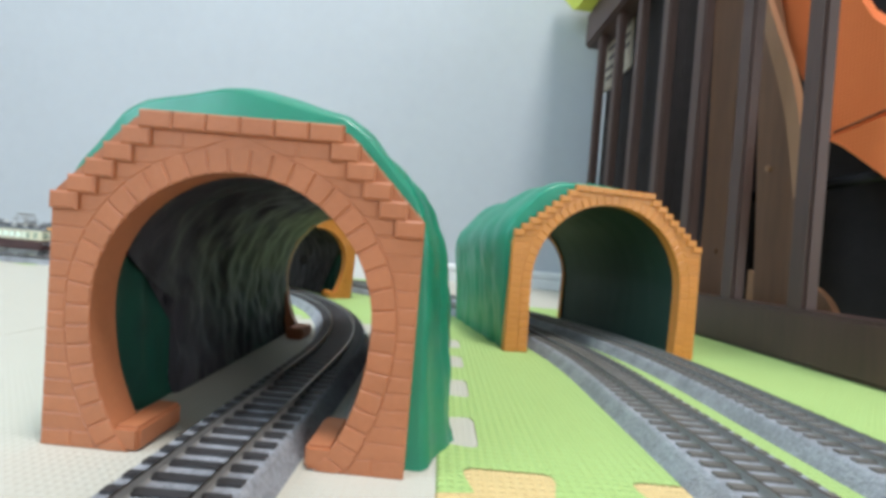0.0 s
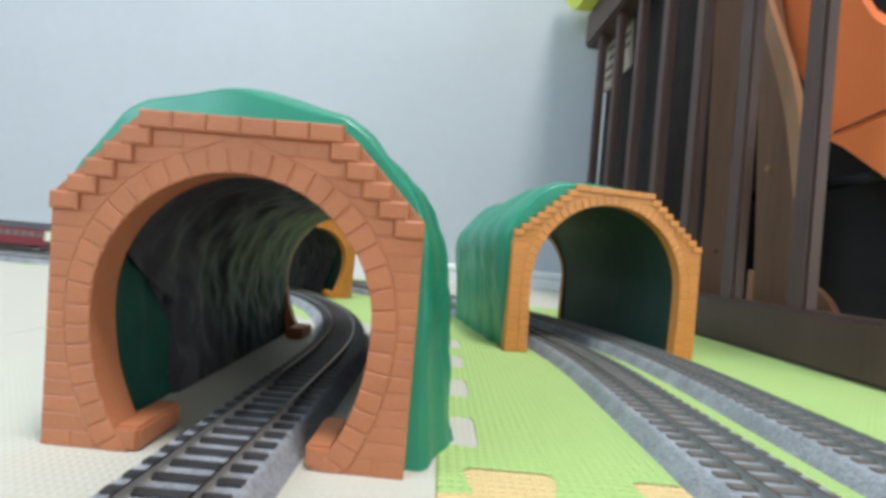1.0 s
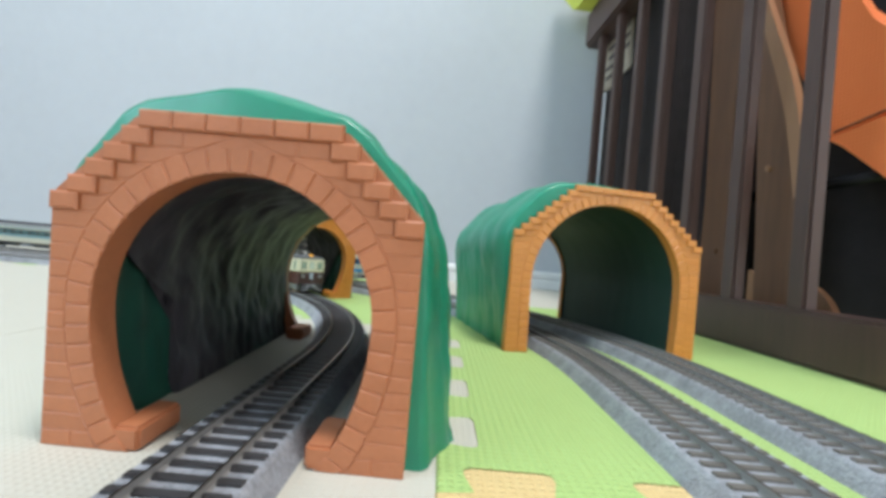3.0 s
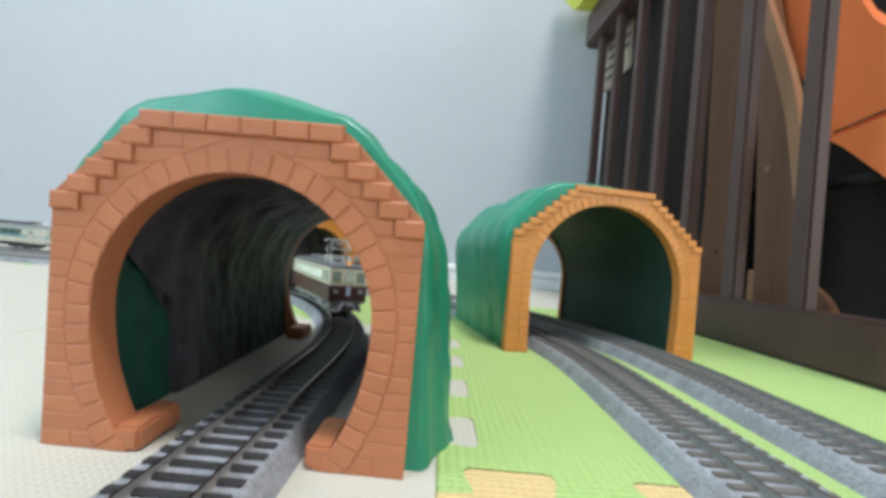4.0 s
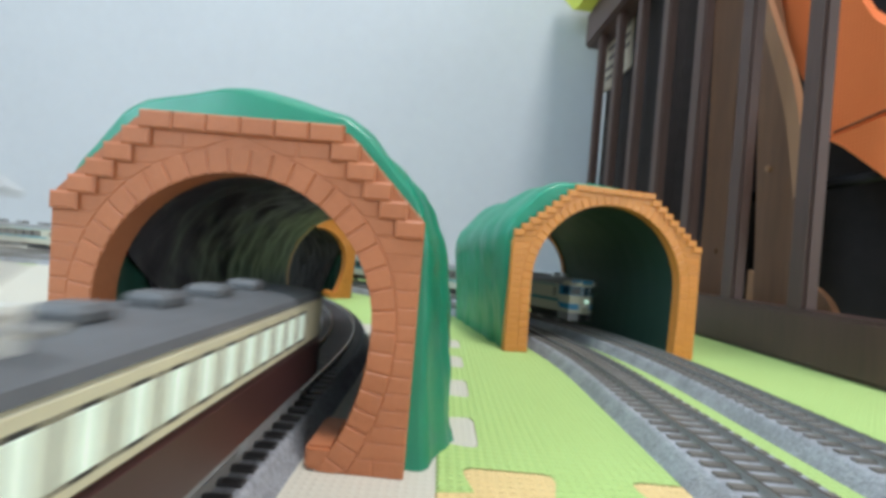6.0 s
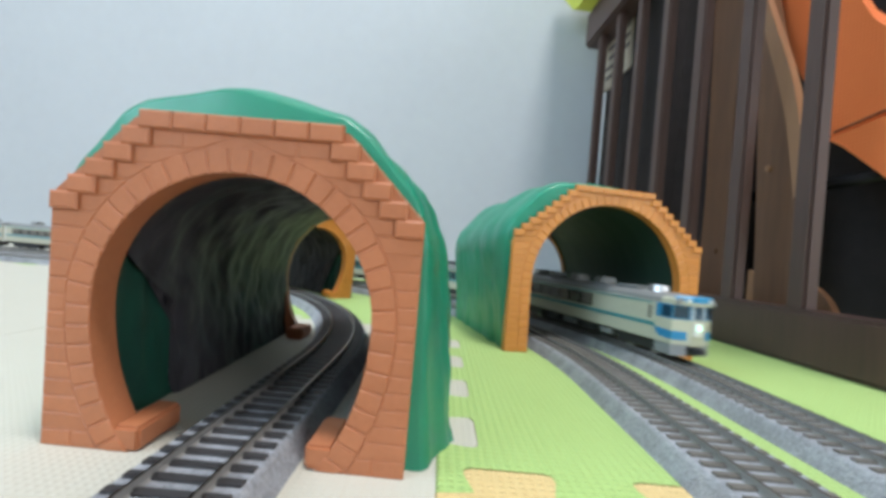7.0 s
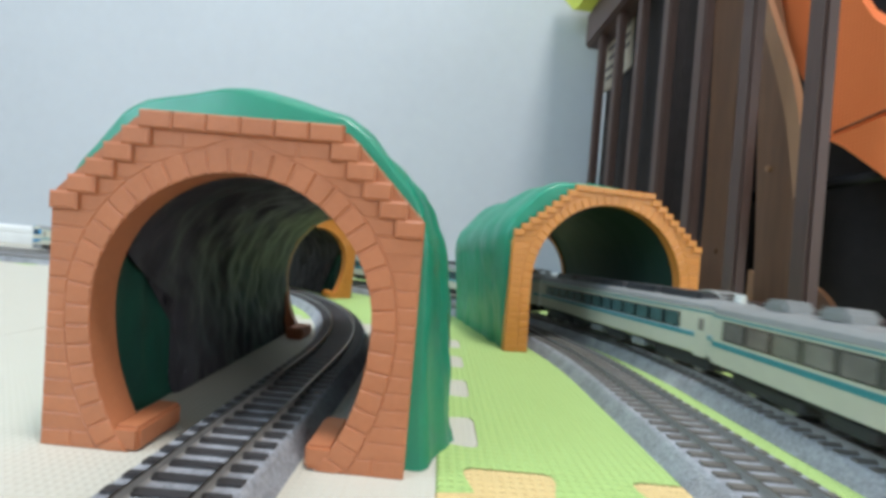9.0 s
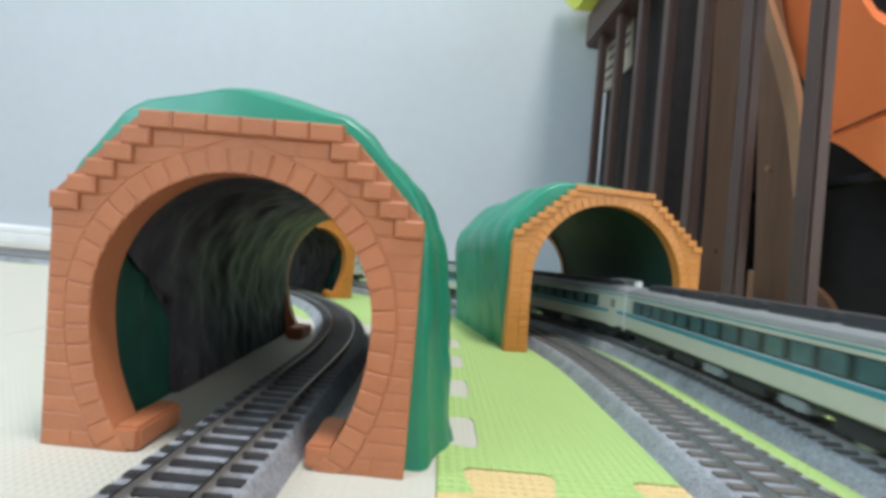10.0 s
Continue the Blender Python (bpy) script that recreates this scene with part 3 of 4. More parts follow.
def wide_tunnel(m):
    root = thing("toy_tunnel", "green plastic tunnel with orange brick portals over two tracks", "toy tunnel", m, group="toy tunnels")
    args = dict(mat=M_BRICKORANGE, half=36.2, spring=30.7, low=150, ring=4.4, base=45.5, steps=8, dz=2.8, top_half=19.5, top=74.2, thick=5.0, feet=False, inset=3.0, relief=0.36)
    portal(root, "portal", flip=1, label="orange moulded brick portal with stepped edges", **args)
    hill_shell(root, 90, 3.4, hill_outline(47.4, 53.0, 21.0, 75.6, 1.6, 2.0), 37.4, 31.0, 150, 11.0, 1.0, 0.1, M_HILLINSHADE, drift=-7.4, taper=0.87)
    rear = portal(root, "rear_portal", flip=-1, label="orange brick portal at the far end", bricks=False, **{**args, "half": 31.2, "base": 38.0, "top": 68.0, "thick": 2.0})
    rear.matrix_basis = mm(-7.4, 95.4, 0)
    return root


# ---------- guard rail with slats ----------
def guard_rail():
    root = thing("wooden_guard_rail", "dark-stained wooden guard rail with upright slats on the mat", "guard rail", mm(175.5, 220, 0, 0, 0, 2.58))
    part("bottom_rail", box(0, 22, -85, 352, 0, 27, 2, seg=2), M_DARKWOOD, root)
    part("top_rail", box(-3, 24, -85, 346, 314, 358, 3, seg=2), M_DARKWOOD, root)
    slat = mesh_of("slat", box(0, 8.0, -5.8, 5.8, 26, 316, 1.4, seg=2), M_DARKWOOD)
    for k in range(-1, 7):
        shared("slat", slat, root, mm(3, 4.6 + 50.8 * k, 0))
    return root


GATE = mm(175.5, 220, 0, 0, 0, 2.58)


def bentwood_chair():
    """Stands behind the guard rail; shares its direction."""
    root = thing("child_chair", "bentwood child's chair with an orange canvas seat behind the rail", "chair", GATE)
    part("front_leg", prism(rounded([(156, 0), (150, 82), (151, 130), (154, 180), (160, 300), (117, 300), (121, 240), (124, 168), (122, 122), (119, 78), (111, 24), (110, 0)]), 46, 52, "x", bevel=1.5), M_LIGHTWOOD, root, "varnished plank leg with a bowed edge")
    part("side_panel", prism(rounded([(88, 0), (92, 70), (95, 111), (99, 160), (103, 205), (112, 300), (106, 300), (90, 232), (75, 183), (63, 149), (56, 112), (50, 31), (49, 0)]), 47, 52, "x", bevel=1), M_LIGHTWOOD, root, "dark wooden side panel")
    part("armrest_rim", prism(rounded([(112, 300), (100, 262), (92, 238), (79, 208), (67, 180), (59, 155), (53, 128), (50, 96), (56, 92), (63, 127), (70, 155), (80, 183), (92, 214), (104, 246), (122, 300)]), 42, 46.9, "x", bevel=1), M_PALEWOOD, root, "pale bent rim")
    part("foot_block", prism(rounded([(104, 0), (104, 47), (98, 44), (92, 37), (89, 24), (88.5, 0)]), 53, 58, "x", bevel=1), M_PALEWOOD, root)
    part("foot_block", prism(rounded([(48, 0), (48, 42), (37, 37), (28, 28), (22, 14), (20, 0)]), 46, 50, "x", bevel=1), M_LIGHTWOOD, root)
    part("rivet", tube((45.2, 84, 117), (48, 84, 117), 2.2, n=10), M_PALEWOOD, root)
    part("rivet", tube((44.2, 132, 60), (47, 132, 60), 2.2, n=10), M_LIGHTWOOD, root)
    seat = part("canvas_seat", prism(rounded([(132, 300), (112, 252), (98, 219), (78, 182), (50, 131), (20, 136), (-30, 142), (-30, 150), (24, 184), (39, 212), (52, 240), (66, 300)]), 58, 64, "x", bevel=2), M_ORANGECLOTH, root, "coarse orange canvas seat")
    part("canvas_flap", prism([(49, 129), (38, 122), (15, 102), (-8, 82), (-40, 70), (-40, 139), (18, 133)], 54, 60, "x", bevel=1.5), M_ORANGECLOTH, seat, "folded orange canvas edge")
    part("seam", tube((57.4, 48, 133.4), (57.4, -30, 144), 0.7, n=6), M_LIGHTWOOD, seat, "dark stitched seam")
    return root


def dark_bags():
    a = thing("storage_bag", "black cloth storage bag with papers tucked in front", "bag", GATE)
    part("body", box(26, 230, 165, 350, 0, 352, 14, seg=3), M_BLACKCLOTH, a)
    b = thing("storage_box", "tall black cloth-covered storage box", "box", GATE)
    part("body", box(95, 300, -70, 163, 0, 430, 8, seg=2), M_BLACKCLOTH, b)
    part("lid", box(92, 303, -73, 164, 108, 116, 2), M_BLACKGLOSS, b)
    for y0, y1, z0, z1, tilt in ((313, 342, 258, 332, 4), (266, 297, 262, 350, -3)):
        p = thing("booklet", "beige printed booklet leaning on the black bag", "paper", GATE @ mm(25.6, (y0 + y1) / 2, z0, tilt, 0, 0))
        w, h = (y1 - y0) / 2, z1 - z0
        part("page", box(-2.2, 0, -w, w, 0, h, 0.2), M_PAPER, p)
        for k in range(5):
            part("print_bar", box(-2.5, -2.2, -w + 4, w - 4 - 3 * (k % 3), h - 14 - 12 * k, h - 9 - 12 * k), M_INK, p)
    tagged(part("white_tag", box(25.2, 26.2, 344, 348.5, 92, 185, 0.2), M_PLATE, a), "narrow white tag on the bag")


def felt_cushion():
    root = thing("felt_cushion", "yellow-green felt cushion lying on the guard rail", "cushion", GATE)
    part("cover", prism([(230, 358.2), (330, 358.2), (352, 366), (405, 412), (412, 440), (400, 470), (230, 470)], -20, 60, "x", bevel=5), M_YELLOW, root)


# ---------- rolling stock ----------
def bogie(parent, x, label="dark bogie with spoked wheels", mat=None):
    b = part("bogie", box(-13, 13, -7.4, 7.4, 0.4, 4.6, 0.5), mat or M_UNDER, parent, label)
    b.matrix_basis = mm(x, 0, 0)
    for ax in (-7, 7):
        for s in (-1, 1):
            w = part("wheel", tube((ax, s * 3.9, 1.65), (ax, s * 5.2, 1.65), 2.95, n=16), M_STEEL, b)
    return b


def arched_roof(parent, x0, x1, half, eave, crown, mat, label=""):
    n = 10
    prof = [(half * math.cos(math.pi * i / n) , eave + (crown - eave) * math.sin(math.pi * i / n) ** 0.7) for i in range(n + 1)]
    bm = sweep([[(x, y, z) for y, z in prof] for x in (x0, x0 + 3.0, x1 - 3.0, x1)])
    for v in bm.verts:
        if abs(v.co.x - x0) < 0.01 or abs(v.co.x - x1) < 0.01:
            v.co.z = eave + (v.co.z - eave) * 0.35
    return part("roof", bm, mat, parent, label, smooth=True)


def window_row(parent, xs, width, z0, z1, half, mat, frame_mat=None, sides=(-1, 1)):
    for s in sides:
        for x in xs:
            y0, y1 = sorted((s * (half - 0.3), s * (half + 0.12)))
            w = part("window", box(x - width / 2, x + width / 2, y0, y1, z0, z1, 0.1), mat, parent)
            if frame_mat:
                y0, y1 = sorted((s * (half - 0.3), s * (half + 0.05)))
                part("window_frame", box(x - width / 2 - 0.45, x + width / 2 + 0.45, y0, y1, z0 - 0.4, z1 + 0.4), frame_mat, w)


def pantograph(parent, x, z):
    """Diamond collector raised over the roof."""
    p = part("pantograph", box(-5.6, -4.6, -8.3, 8.3, 1.2, 2.0, 0.2), M_PANTO, parent, "raised silver diamond pantograph")
    p.matrix_basis = mm(x, 0, z)
    part("base_bar", box(4.6, 5.6, -8.3, 8.3, 1.2, 2.0, 0.2), M_PANTO, p)
    for sy in (-1, 1):
        part("base_bar", box(-6.5, 6.5, sy * 4.6 - 0.5, sy * 4.6 + 0.5, 1.9, 2.6, 0.2), M_PANTO, p)
        for sx in (-1, 1):
            part("strut", tube((sx * 1.6, sy * 3.6, 2.8), (sx * 5.6, sy * 5.2, 6.4), 0.3, n=6), M_PANTO, p)
            part("strut", tube((sx * 5.6, sy * 5.2, 6.4), (sx * 0.7, sy * 3.6, 11.0), 0.27, n=6), M_PANTO, p)
            part("strut", tube((sx * 5.6, sy * 5.2, 6.4), (sx * 0.7, -sy * 3.6, 11.0), 0.16, n=6), M_PANTO, p)
            part("insulator", tube((sx * 5.1, sy * 4.6, -0.6), (sx * 5.1, sy * 4.6, 3.1), 0.95, n=10), M_INSUL, p)
    for sx in (-1, 1):
        part("cross_tube", tube((sx * 5.6, -5.2, 6.4), (sx * 5.6, 5.2, 6.4), 0.26, n=6), M_PANTO, p)
        part("cross_tube", tube((sx * 1.6, -4.2, 2.8), (sx * 1.6, 4.2, 2.8), 0.45, n=6), M_PANTO, p)
        bm = box(sx * 1.3 - 0.45, sx * 1.3 + 0.45, -5.6, 5.6, 11.0, 11.6, 0.2)
        for sy in (-1, 1):
            tube((sx * 1.3, sy * 5.5, 11.3), (sx * 1.3, sy * 7.3, 10.3), 0.42, bm, 6)
        part("collector_head", bm, M_PANTO, p)
    return p


CREAM_LEN, RED_LEN, EXPRESS_LEN = 92, 128, 137


def cream_car():
    """Local: rails at z = 0, running towards +x."""
    L, H = CREAM_LEN, 9.2
    root = thing("electric_railcar", "cream over maroon-brown model electric railcar with a raised pantograph", "model train")
    f = L / 2
    part("body", box(-f, f, -H, H, 5.2, 13.2, 0.5), M_BROWNPAINT, root, "maroon-brown lower body")
    part("upper_body", box(-f, f, -H, H, 13.21, 21.6, 0.6), M_CREAM, root, "cream upper body band")
    arched_roof(root, -f, f, H, 21.5, 23.6, M_ROOFGREY, "matt grey arched roof")
    xs = [-f + 14 + 5.3 * i for i in range(13)]
    window_row(root, xs, 3.2, 15.0, 19.6, H, M_PANELIT, M_UNDER)
    window_row(root, [f - 5.2], 3.0, 14.6, 20.0, H, M_PANEGREEN)
    for s in (-1, 1):
        d = part("door", box(f - 14, f - 8.5, min(s * H, s * (H + 0.2)), max(s * H, s * (H + 0.2)), 13.6, 20.6, 0.1), M_CREAM, root)
        part("window", box(f - 12.6, f - 9.9, min(s * H, s * (H + 0.35)), max(s * H, s * (H + 0.35)), 14.6, 20.0, 0.1), M_PANEGREEN, d)
    for y, mt in ((-5.8, M_PANEGREEN), (0, M_PANEDIM), (5.8, M_PANEGREEN)):
        for end, glass_mat in ((1, mt), (-1, M_PANEGREEN)):
            x0, x1 = sorted((end * (f - 0.2), end * (f + 0.15)))
            pane = part("front_window", box(x0, x1, y - 1.75, y + 1.75, 15.0, 19.6, 0.1), glass_mat, root)
            x0, x1 = sorted((end * (f - 0.2), end * (f + 0.07)))
            part("window_frame", box(x0, x1, y - 1.95, y + 1.95, 14.8, 19.8), M_PANE, pane, "dark rubber window frame")
    part("headlight", tube((f - 3.2, 0, 23.7), (f - 1.4, 0, 23.7), 0.85, n=14), M_LAMPAMBER, root, "glowing amber roof headlight")
    for y in (-6, 6):
        part("marker_lamp", tube((f, y, 10.6), (f + 0.9, y, 10.6), 1.1, n=12), M_UNDERGREY, root)
    part("front_sign", box(f, f + 0.5, -1.0, 1.0, 8.6, 12.8, 0.1), M_PLATE, root, "white plate on the cab front")
    part("cowcatcher", box(f - 1, f + 1.8, -6.4, 6.4, 1.6, 4.2, 0.5), M_UNDER, root, "black pilot under the cab")
    part("end_beam", box(f - 0.2, f + 0.9, -6.8, 6.8, 4.4, 5.8, 0.3), M_UNDER, root)
    part("coupler", box(f + 0.9, f + 4.5, -1.3, 1.3, 3.8, 5.4, 0.5, seg=2), M_UNDERGREY, root, "grey knuckle coupler")
    for y0, y1 in ((1.8, 3.4), (-2.2, -4.6)):
        part("air_hose", tube((f + 1.0, y0, 5.4), (f + 2.6, y1, 2.0), 0.42, n=8), M_UNDERGREY, root, "grey air hose")
    for y in (-5.6, 5.6):
        part("pilot_step", box(f + 0.6, f + 2.6, y - 1.4, y + 1.4, 1.3, 2.0, 0.2), M_UNDERGREY, root)
    part("coupler", box(-f - 4.5, -f, -1.4, 1.4, 4.0, 5.6, 0.4), M_UNDER, root)
    part("underframe", box(-15, 15, -7.6, 7.6, 2.6, 5.2, 0.5), M_UNDERGREY, root)
    for x in (-29, 29):
        bogie(root, x, "light grey bogie with steel wheels", M_UNDERGREY)
    part("step", box(f - 15, f - 8, 8.0, 10, 3.6, 4.6, 0.2), M_UNDERGREY, root)
    part("step", box(f - 15, f - 8, -10, -8.0, 3.6, 4.6, 0.2), M_UNDERGREY, root)
    pantograph(root, f - 23, 23.6)
    for k in range(4):
        part("roof_ventilator", box(f - 42 - 12 * k, f - 37 - 12 * k, -2.6, 2.6, 23.2, 25.2, 0.6), M_ROOFGREY, root)
    part("roof_hatch", box(f - 9, f - 4.5, -2.4, 2.4, 23.2, 24.2, 0.4), M_ROOFLIGHT, root)
    for ob in root.children:
        if not ob.name.startswith("bogie"):
            ob.matrix_basis = mm(0, 0, -0.9) @ ob.matrix_basis
    return root


def red_car():
    L, H = RED_LEN, 9.2
    root = thing("passenger_coach", "dark red model passenger coach with a black roof", "model train", group="dark red coaches")
    f = L / 2
    part("body", box(-f, f, -H, H, 5.0, 21.5, 0.6), M_REDPAINT, root)
    arched_roof(root, -f, f, H, 21.4, 24.8, M_ROOFBLACK, "black arched roof")
    window_row(root, [-f + 17 + 7.4 * i for i in range(13)], 4.6, 13.5, 18.6, H, M_PANE)
    for s in (-1, 1):
        for x in (-f + 6.5, f - 6.5):
            part("door", box(x - 2.6, x + 2.6, min(s * H, s * (H + 0.2)), max(s * H, s * (H + 0.2)), 5.6, 20, 0.1), M_REDPAINT, root)
    part("underframe", box(-24, 24, -7, 7, 2.0, 5.0, 0.5), M_UNDER, root)
    for x in (-45, 45):
        bogie(root, x)
    for x in (-f - 2.4, f):
        part("coupler", box(x, x + 2.4, -1.2, 1.2, 4.0, 5.6, 0.3), M_UNDER, root)
    return root


def express_coach(black_top=False, name="diesel_coach"):
    L, H = EXPRESS_LEN, 9.4
    f = L / 2
    what = "ivory model express coach with a teal stripe" + (" and black roof fittings" if black_top else " and grey roof units")
    root = thing(name, what, "model train", group="ivory express train")
    part("body", box(-f, f, -H, H, 5.3, 21.0, 0.6), M_WHITEPAINT, root)
    part("underframe", box(-f + 2, f - 2, -7.4, 7.4, 3.5, 5.4), M_UNDER, root)
    arched_roof(root, -f, f, H, 20.9, 24.4, M_ROOFLIGHT, "silver-grey arched roof")
    for s in (-1, 1):
        part("waist_stripe", box(-f, f, min(s * H, s * (H + 0.12)), max(s * H, s * (H + 0.12)), 11.0, 12.4), M_TEALPAINT, root, "teal waist stripe")
        part("stripe_edge", box(-f, f, min(s * H, s * (H + 0.1)), max(s * H, s * (H + 0.1)), 12.4, 12.75), M_PLATE, root, "thin pale blue line over the stripe")
        part("eave_stripe", box(-f, f, min(s * H, s * (H + 0.1)), max(s * H, s * (H + 0.1)), 19.6, 20.2), M_TEALPAINT, root, "thin teal line under the roof")
        part("window_band", box(-f + 8, f - 19, min(s * H, s * (H + 0.08)), max(s * H, s * (H + 0.08)), 12.9, 18.5), M_BLACKGLOSS, root, "dark window band")
        n = 13
        w = (L - 27) / n
        for k in range(n):
            x = -f + 8 + w * (k + 0.5)
            part("window", box(x - w / 2 + 0.9, x + w / 2 - 0.9, min(s * H, s * (H + 0.2)), max(s * H, s * (H + 0.2)), 13.3, 18.1, 0.08), M_PANETEAL if black_top else M_PANE, root)
        for x in (f - 9,):
            d = part("door", box(x - 2.8, x + 2.8, min(s * H, s * (H + 0.22)), max(s * H, s * (H + 0.22)), 4.8, 19.2, 0.12), M_WHITEPAINT, root)
            part("window", box(x - 1.2, x + 1.2, min(s * H, s * (H + 0.34)), max(s * H, s * (H + 0.34)), 13.6, 17.6, 0.08), M_PANE, d)
        for x in (-f + 0.8, f - 0.8):
            part("corner_post", box(x - 0.8, x + 0.8, min(s * H, s * (H + 0.3)), max(s * H, s * (H + 0.3)), 4.2, 20.8, 0.2), M_INSUL, root)
    for x in (-f - 0.9, f + 0.9):
        part("gangway", box(x - 0.9, x + 0.9, -4.2, 4.2, 4.6, 20.2, 0.3), M_UNDER, root)
    for k, x in enumerate((-44, -22, 0, 22, 44)):
        if black_top:
            part("roof_unit", box(x - 10.3, x + 10.3, -6.4, 6.4, 22.8, 26.3, 0.8, seg=2), M_ROOFBLACK, root, "black roof cooling unit")
        else:
            part("roof_unit", box(x - 4, x + 4, -4.4, 4.4, 23.4, 27.2, 1.0, seg=2), M_ROOFLIGHT, root, "rounded grey roof ventilator")
    if black_top:
        bm = bmesh.new()
        for s in (-1, 1):
            for i in range(6):
                a0, a1 = math.pi * i / 6, math.pi * (i + 1) / 6
                tube((f - 13 + 7 * math.cos(a0), s * 4.4, 23.8 + 3.2 * math.sin(a0)), (f - 13 + 7 * math.cos(a1), s * 4.4, 23.8 + 3.2 * math.sin(a1)), 0.45, bm, 6)
        for i in range(1, 6):
            a0 = math.pi * i / 6
            tube((f - 13 + 7 * math.cos(a0), -4.4, 23.8 + 3.2 * math.sin(a0)), (f - 13 + 7 * math.cos(a0), 4.4, 23.8 + 3.2 * math.sin(a0)), 0.35, bm, 6)
        part("roof_guard", bm, M_PANTO, root, "silver hoop guard on the roof")
    part("exhaust_cover", tube((f - 4, 0, 23.6), (f - 4, 0, 26.8), 1.7, n=12), M_INSUL, root, "white round roof cowl")
    for k, (x, w) in enumerate(((-22, 12), (-6, 9), (9, 13), (25, 8))):
        part("underfloor_box", box(x - w / 2, x + w / 2, -8.2, 8.2, 1.2 + 0.4 * (k % 2), 4.3, 0.4), M_UNDERGREY if k % 2 else M_UNDER, root)
    for x in (-48, 48):
        bogie(root, x)
    return root


def express_cab():
    """Leading railcar with a three-faced cab, headboard box and blue trim."""
    L, H = EXPRESS_LEN, 9.4
    f = L / 2
    root = thing("diesel_railcar", "ivory model diesel railcar with sky-blue cab trim, headlight lit", "model train", group="ivory express train")
    nose = [(f - 3.2, -H), (f - 0.4, -3.4), (f - 0.4, 3.4), (f - 3.2, H)]
    plan = [(-f, H), (-f, -H), *nose]
    part("underframe", box(-f + 2, f - 4, -7.4, 7.4, 3.5, 5.4), M_UNDER, root)
    part("body", prism(plan, 5.2, 20.6, "z", bevel=0.4), M_WHITEPAINT, root)
    part("roof", bm_roof(-f, f - 1.2, H), M_ROOFLIGHT, root, "silver-grey arched roof", smooth=True)
    part("visor", prism([(f - 9, H + 0.1), (f - 9, -H - 0.1), (f - 2.6, -H - 0.1), (f + 0.6, -3.6), (f + 0.6, 3.6), (f - 2.6, H + 0.1)], 20.2, 22.9, "z", bevel=0.8), M_WHITEPAINT, root, "rounded ivory cab brow")
    part("brow_panel", prism([(f - 3.6, H - 1.5), (f - 3.6, -H + 1.5), (f - 2.6, -H + 0.2), (f + 0.75, -3.6), (f + 0.75, 3.6), (f - 2.6, H - 0.2)], 21.4, 23.7, "z", bevel=0.6), M_BLUEPAINT, root, "sky-blue brow over the cab windows")
    for y in (-5.0, 5.0):
        part("roof_lamp", tube((f - 2.2, y, 22.0), (f + 0.35, y, 22.0), 0.8, n=14), M_INSUL, root, "unlit round lamp on the brow")
    for s in (-1, 1):
        # cab window on the angled face
        a, b = Vector((f - 3.2, s * H)), Vector((f - 0.4, s * 3.4))
        d = (b - a).normalized()
        n = Vector((d.y, -d.x)) * (-s)
        if n.x < 0:
            n = -n

        def face_panel(u0, u1, z0, z1, mat, name, proud, label=""):
            p0, p1 = a + d * u0, a + d * u1
            q0, q1 = p0 + n * proud, p1 + n * proud
            r0, r1 = p0 - n * 0.3, p1 - n * 0.3
            part(name, prism([tuple(r0), tuple(r1), tuple(q1), tuple(q0)], z0, z1, "z"), mat, root, label)
        ln = (b - a).length
        face_panel(0.0, ln, 14.7, 20.2, M_BLUEPAINT, "window_surround", 0.12, "sky-blue window surround")
        face_panel(0.25, ln - 0.55, 15.2, 19.8, M_CABGLASS, "cab_window", 0.25)
        face_panel(0.0, ln - 1.0, 6.9, 10.2, M_BLUEPAINT, "bumper_band", 0.12, "sky-blue band below the cab window")
        face_panel(0.0, ln - 0.8, 0.9, 5.1, M_UNDERGREY, "front_skirt", -0.02, "light grey skirt")
        part("blue_flash", prism([(f - 12.4, 10.6), (f - 3.2, 10.2), (f - 3.2, 6.9), (f - 9.6, 7.4)], min(s * H, s * (H + 0.14)), max(s * H, s * (H + 0.14)), "y"), M_BLUEPAINT, root, "sky-blue corner flash")
        part("side_surround", box(f - 11.4, f - 3.2, min(s * H, s * (H + 0.13)), max(s * H, s * (H + 0.13)), 14.7, 20.2, 0.05), M_BLUEPAINT, root)
        part("side_window", box(f - 8.4, f - 3.5, min(s * H, s * (H + 0.24)), max(s * H, s * (H + 0.24)), 15.2, 19.8, 0.08), M_CABGLASS, root)
        part("waist_stripe", box(-f, f - 11.8, min(s * H, s * (H + 0.12)), max(s * H, s * (H + 0.12)), 10.4, 12.0), M_TEALPAINT, root, "blue waist stripe")
        part("eave_stripe", box(-f, f - 14, min(s * H, s * (H + 0.1)), max(s * H, s * (H + 0.1)), 19.4, 20.0), M_TEALPAINT, root)
        part("cab_door", box(f - 15.6, f - 13.8, min(s * H, s * (H + 0.2)), max(s * H, s * (H + 0.2)), 13.2, 18.4, 0.1), M_PANE, root, "narrow dark cab door window")
        part("window_band", box(-f + 5, f - 53, min(s * H, s * (H + 0.08)), max(s * H, s * (H + 0.08)), 12.9, 18.8), M_BLACKGLOSS, root, "dark window band")
        cnt = 8
        w = (L - 58) / cnt
        for k in range(cnt):
            x = -f + 5 + w * (k + 0.5)
            part("window", box(x - w / 2 + 0.7, x + w / 2 - 0.7, min(s * H, s * (H + 0.2)), max(s * H, s * (H + 0.2)), 13.3, 18.3, 0.08), M_PANE, root)
